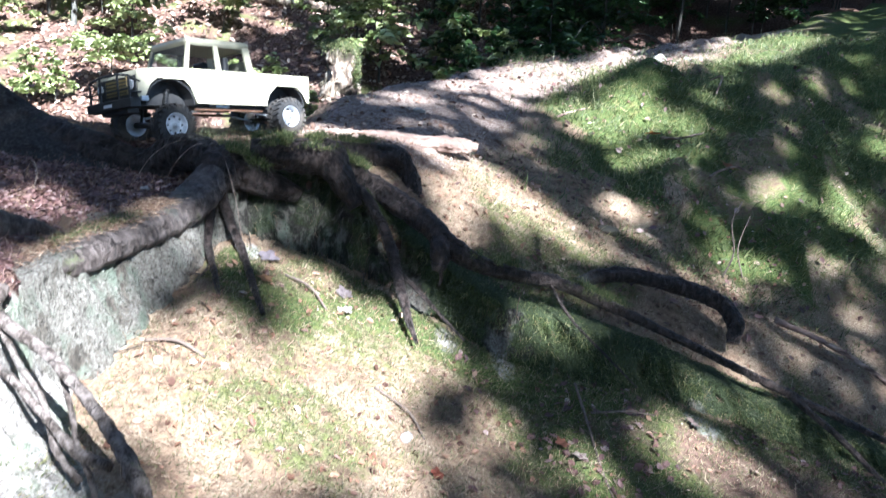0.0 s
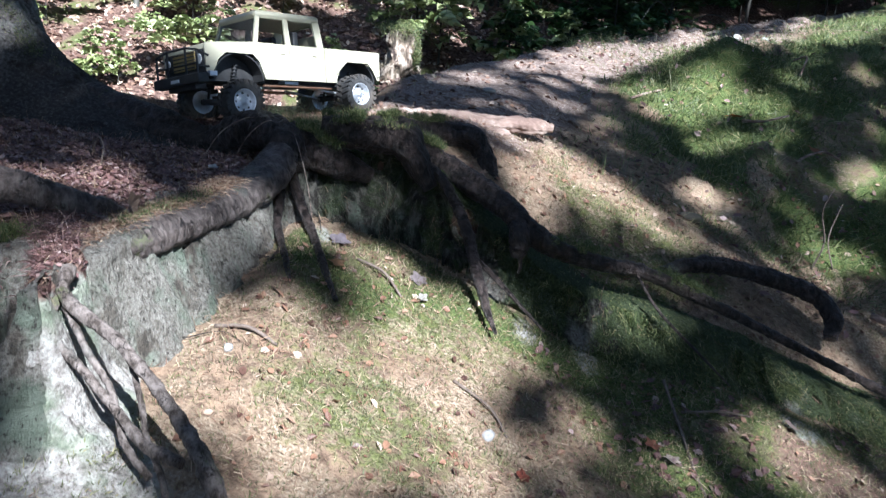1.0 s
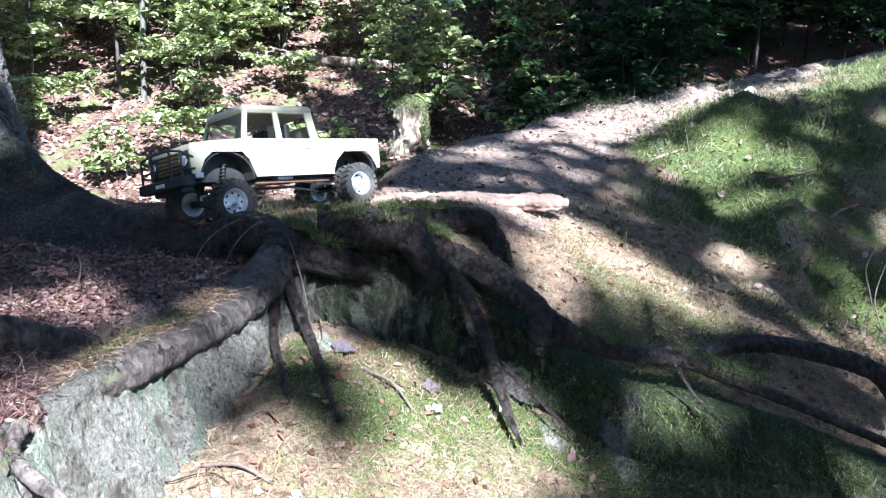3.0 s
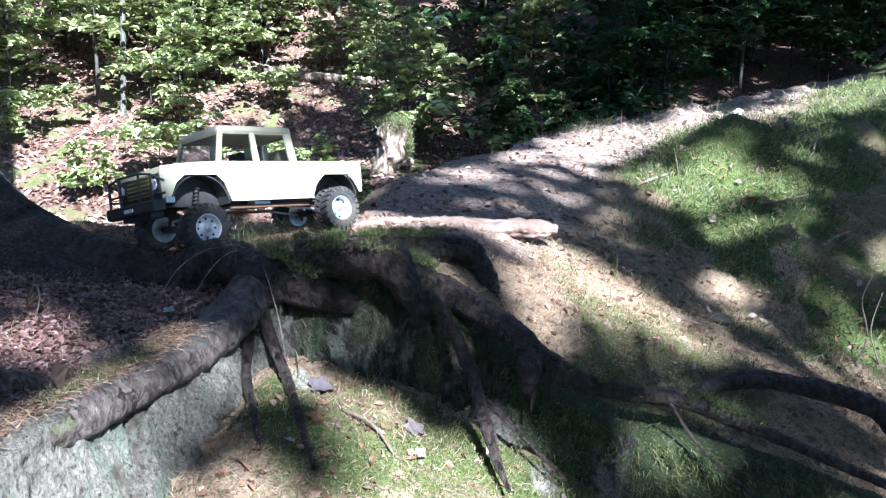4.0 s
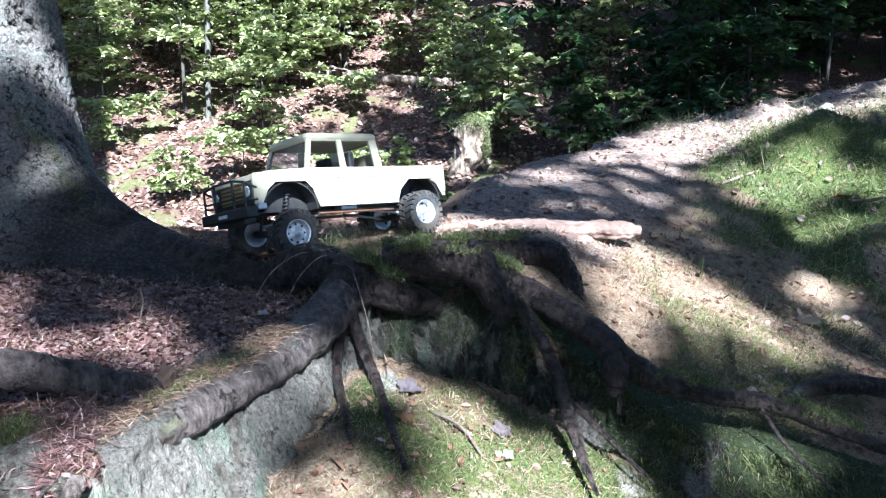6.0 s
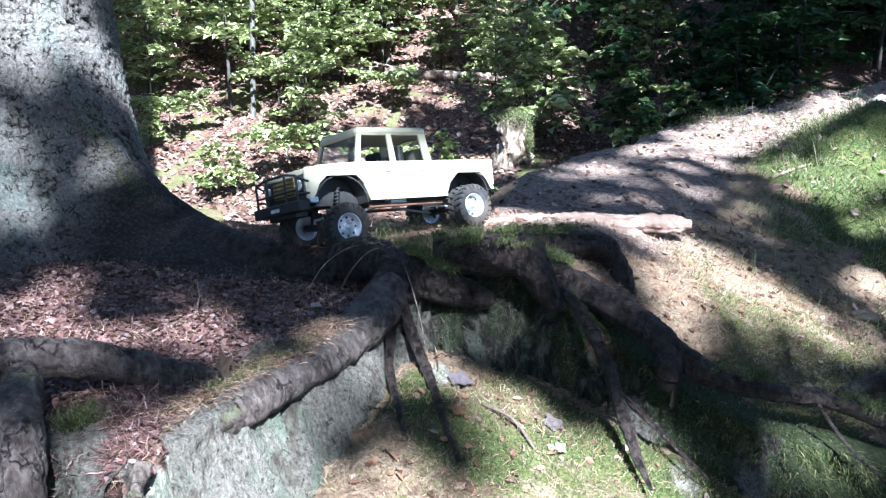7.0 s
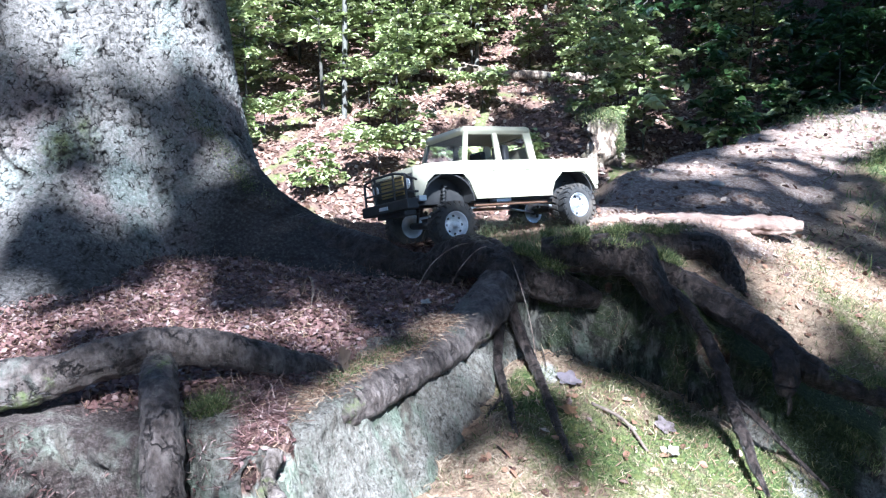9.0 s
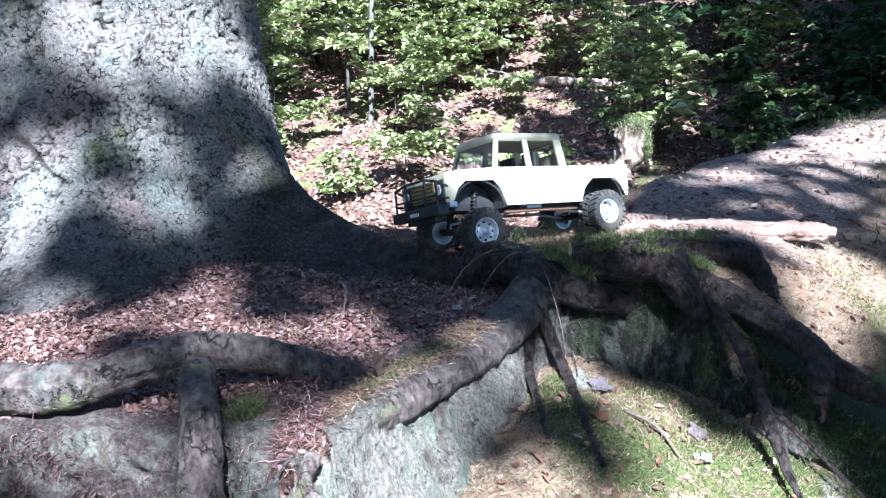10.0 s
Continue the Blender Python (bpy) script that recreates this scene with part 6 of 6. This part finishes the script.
stone(1.49, 5.712, 0.055, 0.7, "pale grey stone beside the path", 1)
stone(2.038, 5.521, 0.05, 0.6, "pale stone lying in the moss", 2)
stone(1.68, 5.75, 0.03, 0.6, "small pale stone beside the path", 5)
stone(0.68, 3.09, 0.05, 0.35, "low grey stone half sunk in the slope", 3, surface("mossy_stone", [(0.3, (0.04, 0.034, 0.024)), (0.7, (0.1, 0.085, 0.06))], 30, stain=(0.05, 0.06, 0.025)))
stone(-0.05, 3.75, 0.026, 0.5, "small grey stone on the worn path", 4)
stone(-0.02, 1.72, 0.016, 0.7, "small grey pebble on the slope", 6)
stone(-0.541, 1.667, 0.012, 0.7, "small pale pebble on brown litter", 7)


def twig(points, radius, label, material=TWIG):
    """A dry twig laid over the ground: rows of x, y and height above it."""
    pts = [(x, y, ground_z(x, y) + h + radius * 0.6 + (0.025 if x > 0.9 and y > 3.4 else 0.0), radius * (1 - 0.5 * i / len(points))) for i, (x, y, h) in enumerate(points)]
    v, f = tube(pts, step=0.012, sides=8, rough=0.25, seed=int(points[0][0] * 50))
    tagged(mesh_object("twig", v, f, material), label, "twig", "dry twigs on the ground")


twig([(-0.59, 1.74, 0.0), (-0.52, 1.735, 0.01), (-0.46, 1.73, 0.0)], 0.005, "thin dry twig lying on brown litter")
twig([(-0.36, 2.16, 0.0), (-0.29, 2.11, 0.01), (-0.24, 2.06, 0.0)], 0.0045, "dark bent twig lying on moss")
twig([(-0.1, 1.85, 0.0), (-0.02, 1.8, 0.008), (0.02, 1.74, 0.0)], 0.004, "dark thin twig on the slope")
twig([(0.42, 2.12, 0.03), (0.44, 2.0, 0.008), (0.45, 1.85, 0.0), (0.47, 1.7, 0.0)], 0.004, "grey straight twig pointing down the slope")
twig([(0.46, 2.06, 0.0), (0.56, 2.08, 0.015), (0.64, 2.1, 0.01)], 0.004, "short grey twig on shaded moss")
twig([(1.1, 4.05, 0.01), (1.2, 4.08, 0.03), (1.32, 4.1, 0.01)], 0.008, "pale stick lying on the moss", DEADWOOD)
twig([(1.25, 3.72, 0.0), (1.32, 3.8, 0.04), (1.42, 3.88, 0.03), (1.5, 3.9, 0.0)], 0.007, "pale forked stick on the mossy bank", DEADWOOD)
twig([(1.5, 4.55, 0.0), (1.54, 4.62, 0.05), (1.52, 4.75, 0.02)], 0.006, "bent pale stick in the moss", DEADWOOD)
twig([(0.62, 4.2, 0.0), (0.72, 4.28, 0.01), (0.8, 4.35, 0.0)], 0.007, "short pale stick beside the path", DEADWOOD)
twig([(1.28, 2.9, 0.02), (1.4, 2.82, 0.03), (1.55, 2.8, 0.02), (1.7, 2.7, 0.0)], 0.012, "grey dead branch lying in the hollow", DEADWOOD)
twig([(1.2, 3.25, 0.0), (1.24, 3.28, 0.1), (1.22, 3.3, 0.2), (1.26, 3.33, 0.28)], 0.004, "dry upright stalk standing in the moss")
twig([(1.3, 3.3, 0.0), (1.27, 3.32, 0.1), (1.3, 3.33, 0.22)], 0.003, "dry upright stalk standing in the moss")
twig([(-1.05, 2.22, 0.0), (-1.02, 2.2, 0.05), (-0.99, 2.16, 0.04), (-0.98, 2.12, 0.0)], 0.003, "thin curled root tip over the litter")


def build_rootlets():
    """Thin hanging rootlets over the earth faces."""
    rng = np.random.default_rng(61)
    for i in range(39):
        if i < 22:
            x = rng.uniform(-0.5, 0.05)
            y = np.interp(x, [-0.5, -0.3, 0.05], [2.4, 2.46, 2.33])
        elif i < 36:
            x, y = rng.uniform(0.05, 1.3), 2.31
        else:
            y = rng.uniform(1.42, 2.2)
            x = np.interp(y, [1.42, 1.8, 2.2], [-0.74, -0.68, -0.6])
        x, y = x + rng.normal() * 0.012, y + rng.normal() * 0.012
        out = np.array([0.25, -0.97]) if i < 36 else np.array([0.95, -0.3])
        n = int(rng.integers(3, 8))
        pts, px, py = [], x, y
        for k in range(n):
            pts.append((px, py, ground_z(px, py) + 0.003 + rng.random() * 0.008, 0.0013 * (1 - k / n) + 0.0005))
            px, py = px + out[0] * 0.02 + rng.normal() * 0.012, py + out[1] * 0.02 + rng.normal() * 0.012
        limb("rootlet", pts, ROOT, tree, step=0.012, sides=5, rough=0.1)


build_rootlets()


def build_root_moss():
    """Moss cushions along the tops of the thick roots."""
    rng = np.random.default_rng(62)
    rows = [[(-0.5, 2.42, 0.732), (-0.4, 2.44, 0.736), (-0.3, 2.465, 0.742)], [(-0.47, 2.39, 0.72), (-0.36, 2.415, 0.725), (-0.28, 2.44, 0.715)], [(-0.57, 2.4, 0.7), (-0.52, 2.385, 0.688), (-0.45, 2.4, 0.65)],
            [(-0.27, 2.55, 0.68), (-0.2, 2.515, 0.65)], [(0.14, 2.32, 0.468), (0.26, 2.325, 0.438)], [(-0.4, 2.6, 0.7), (-0.27, 2.62, 0.714), (-0.18, 2.66, 0.71)], [(0.42, 2.37, 0.388), (0.6, 2.39, 0.325)], [(-0.59, 2.16, 0.43), (-0.55, 2.12, 0.405)], [(-0.01, 2.64, 0.53), (0.0, 2.62, 0.5)]]
    pos = []
    for row in rows:
        c = spline(row, 200)
        pos.append(np.repeat(c, 22, axis=0) + rng.normal(size=(4400, 3)) * np.array([0.014, 0.017, 0.005]) + np.array([0, 0, 0.004]))
    p = np.vstack(pos)
    d = unit_up(len(p), rng, 0.6)
    p = p[value_noise(p[:, 0] * 34, p[:, 1] * 34, p[:, 2] * 34, seed=98) > 0.0]
    d = d[:len(p)]
    v, f = blades(p, d, rng.uniform(0.006, 0.016, len(p)), rng.uniform(0.001, 0.0018, len(p)), 0.4, rng)
    tagged(mesh_object("root_moss", v, f, MOSSBLADE, smooth_faces=False), "green moss growing on the thick roots", "moss", kind="stuff")


build_root_moss()


def build_trunk_moss():
    """Yellow-green moss that runs down the flank of the buttress."""
    rng = np.random.default_rng(65)
    c = np.repeat(spline([(-1.56, 2.66, 1.03), (-1.54, 2.655, 0.978), (-1.487, 2.648, 0.905), (-1.44, 2.635, 0.85), (-1.39, 2.625, 0.81), (-1.33, 2.61, 0.775)], 160), 22, axis=0)
    p = c + rng.normal(size=c.shape) * np.array([0.024, 0.012, 0.022])
    p = p[value_noise(p[:, 0] * 28, p[:, 1] * 28, p[:, 2] * 28, seed=99) > -0.15]
    d = np.array([0.45, -0.75, 0.3]) + rng.normal(size=p.shape) * 0.5
    d /= np.linalg.norm(d, axis=1)[:, None]
    v, f = blades(p, d, rng.uniform(0.005, 0.013, len(p)), rng.uniform(0.001, 0.002, len(p)), 0.4, rng)
    tagged(mesh_object("trunk_moss", v, f, MOSSBLADE, smooth_faces=False), "yellow-green moss on the flank of the trunk", "moss", kind="stuff")


build_trunk_moss()

cover_blades("moss_clumps", "shaggy clumps of moss and grass on the hummock", 60000, (0.5, 3.4, 2.9, 6.5), (0.03, 0.085), (0.0015, 0.0035), MOSSBLADE, lambda x, y, c: smooth(0.05, 0.4, fbm(x * 7, y * 7, octaves=3, seed=97)) * smooth(0.2, 0.6, c[..., 0]), 123, 0.9, 0.8)
cover_blades("dry_grass", "dry straw and dead grass mixed into the moss", 24000, (0.45, 3.2, 3.0, 6.5), (0.03, 0.1), (0.0012, 0.003), GRASS, lambda x, y, c: 0.25 + 0.5 * c[..., 0] * (value_noise(x * 2.3, y * 2.3, seed=90) > 0.1), 111, 0.6, 0.8)
cover_leaves("hummock_litter", "scattered brown leaves on the mossy bank", 900, (0.3, 3.0, 2.6, 6.5), (0.015, 0.04), DARKLITTER, lambda x, y, c: 0.6 + 0 * x, 112, lift=0.02)



def build_gully_cover():
    """A dark moss cushion and a drift of reddish needles beside the upright root."""
    rng = np.random.default_rng(64)
    n = 3000
    x, y = -0.905 + rng.normal(size=n) * 0.028, 1.56 + rng.normal(size=n) * 0.03
    z = land(x, y)[0] + 0.012 * np.exp(-((x + 0.905) / 0.03) ** 2 - ((y - 1.56) / 0.03) ** 2)
    v, f = blades(np.stack([x, y, z], 1), unit_up(n, rng, 0.6), rng.uniform(0.008, 0.02, n), rng.uniform(0.001, 0.002, n), 0.4, rng)
    tagged(mesh_object("moss_cushion", v, f, MOSSBLADE, smooth_faces=False), "dark green moss cushion in a gully of the bank", "moss", kind="stuff")
    n = 2600
    x, y = -0.84 + rng.normal(size=n) * 0.035, 1.53 + rng.normal(size=n) * 0.07
    d = rng.normal(size=(n, 3)) * np.array([1, 1, 0.35])
    d /= np.linalg.norm(d, axis=1)[:, None]
    v, f = blades(np.stack([x, y, land(x, y)[0] + rng.uniform(0.002, 0.014, n)], 1), d, rng.uniform(0.015, 0.04, n), rng.uniform(0.001, 0.0022, n), 0.2, rng)
    tagged(mesh_object("needle_drift", v, f, DARKLITTER, smooth_faces=False), "reddish dead needles heaped beside the clay block", "litter", kind="stuff")


build_gully_cover()


def build_ledge_cover():
    """Needles and moss that lie along the top of the ledge root."""
    rng = np.random.default_rng(63)
    row = [(-0.668, 2.13, 0.604), (-0.7, 2.0, 0.595), (-0.742, 1.86, 0.593), (-0.775, 1.7, 0.596), (-0.805, 1.56, 0.594)]
    c = np.repeat(spline(row, 160), 26, axis=0) + rng.normal(size=(4160, 3)) * np.array([0.022, 0.012, 0.003])
    d = rng.normal(size=c.shape) * np.array([1, 1, 0.2])
    d /= np.linalg.norm(d, axis=1)[:, None]
    v, f = blades(c, d, rng.uniform(0.012, 0.026, len(c)), rng.uniform(0.001, 0.0018, len(c)), 0.2, rng)
    tagged(mesh_object("ledge_needles", v, f, NEEDLE, smooth_faces=False), "dry needles caught along the ledge root", "litter", kind="stuff")
    c = np.repeat(spline(row[1:4], 60), 24, axis=0) + rng.normal(size=(1440, 3)) * np.array([0.014, 0.02, 0.004]) + np.array([0.012, 0, 0])
    v, f = blades(c, unit_up(len(c), rng, 0.6), rng.uniform(0.004, 0.01, len(c)), rng.uniform(0.001, 0.0018, len(c)), 0.4, rng)
    tagged(mesh_object("ledge_moss", v, f, MOSSBLADE, smooth_faces=False), "green moss tufts on the ledge root", "moss", kind="stuff")


build_ledge_cover()


def stalk(points, label):
    v, f = tube([(*p, 0.001) for p in points], step=0.01, sides=6, rough=0.05)
    tagged(mesh_object("grass_stalk", v, f, DEADWOOD), label, "grass", "bent grass stalks on the root hub")


stalk([(-0.66, 2.42, 0.71), (-0.7, 2.36, 0.715), (-0.75, 2.31, 0.68), (-0.79, 2.28, 0.61)], "pale dry grass stalk bent over the root hub")
stalk([(-0.62, 2.4, 0.71), (-0.645, 2.33, 0.712), (-0.68, 2.28, 0.67), (-0.71, 2.26, 0.6)], "pale dry grass stalk bent over the root hub")
stalk([(-0.58, 2.37, 0.7), (-0.545, 2.3, 0.66), (-0.51, 2.25, 0.58), (-0.49, 2.22, 0.5)], "pale dry grass stalk hanging from the root hub")
stalk([(0.27, 2.3, 0.3), (0.27, 2.28, 0.36), (0.285, 2.27, 0.43)], "thin dry stalk standing before the long root")
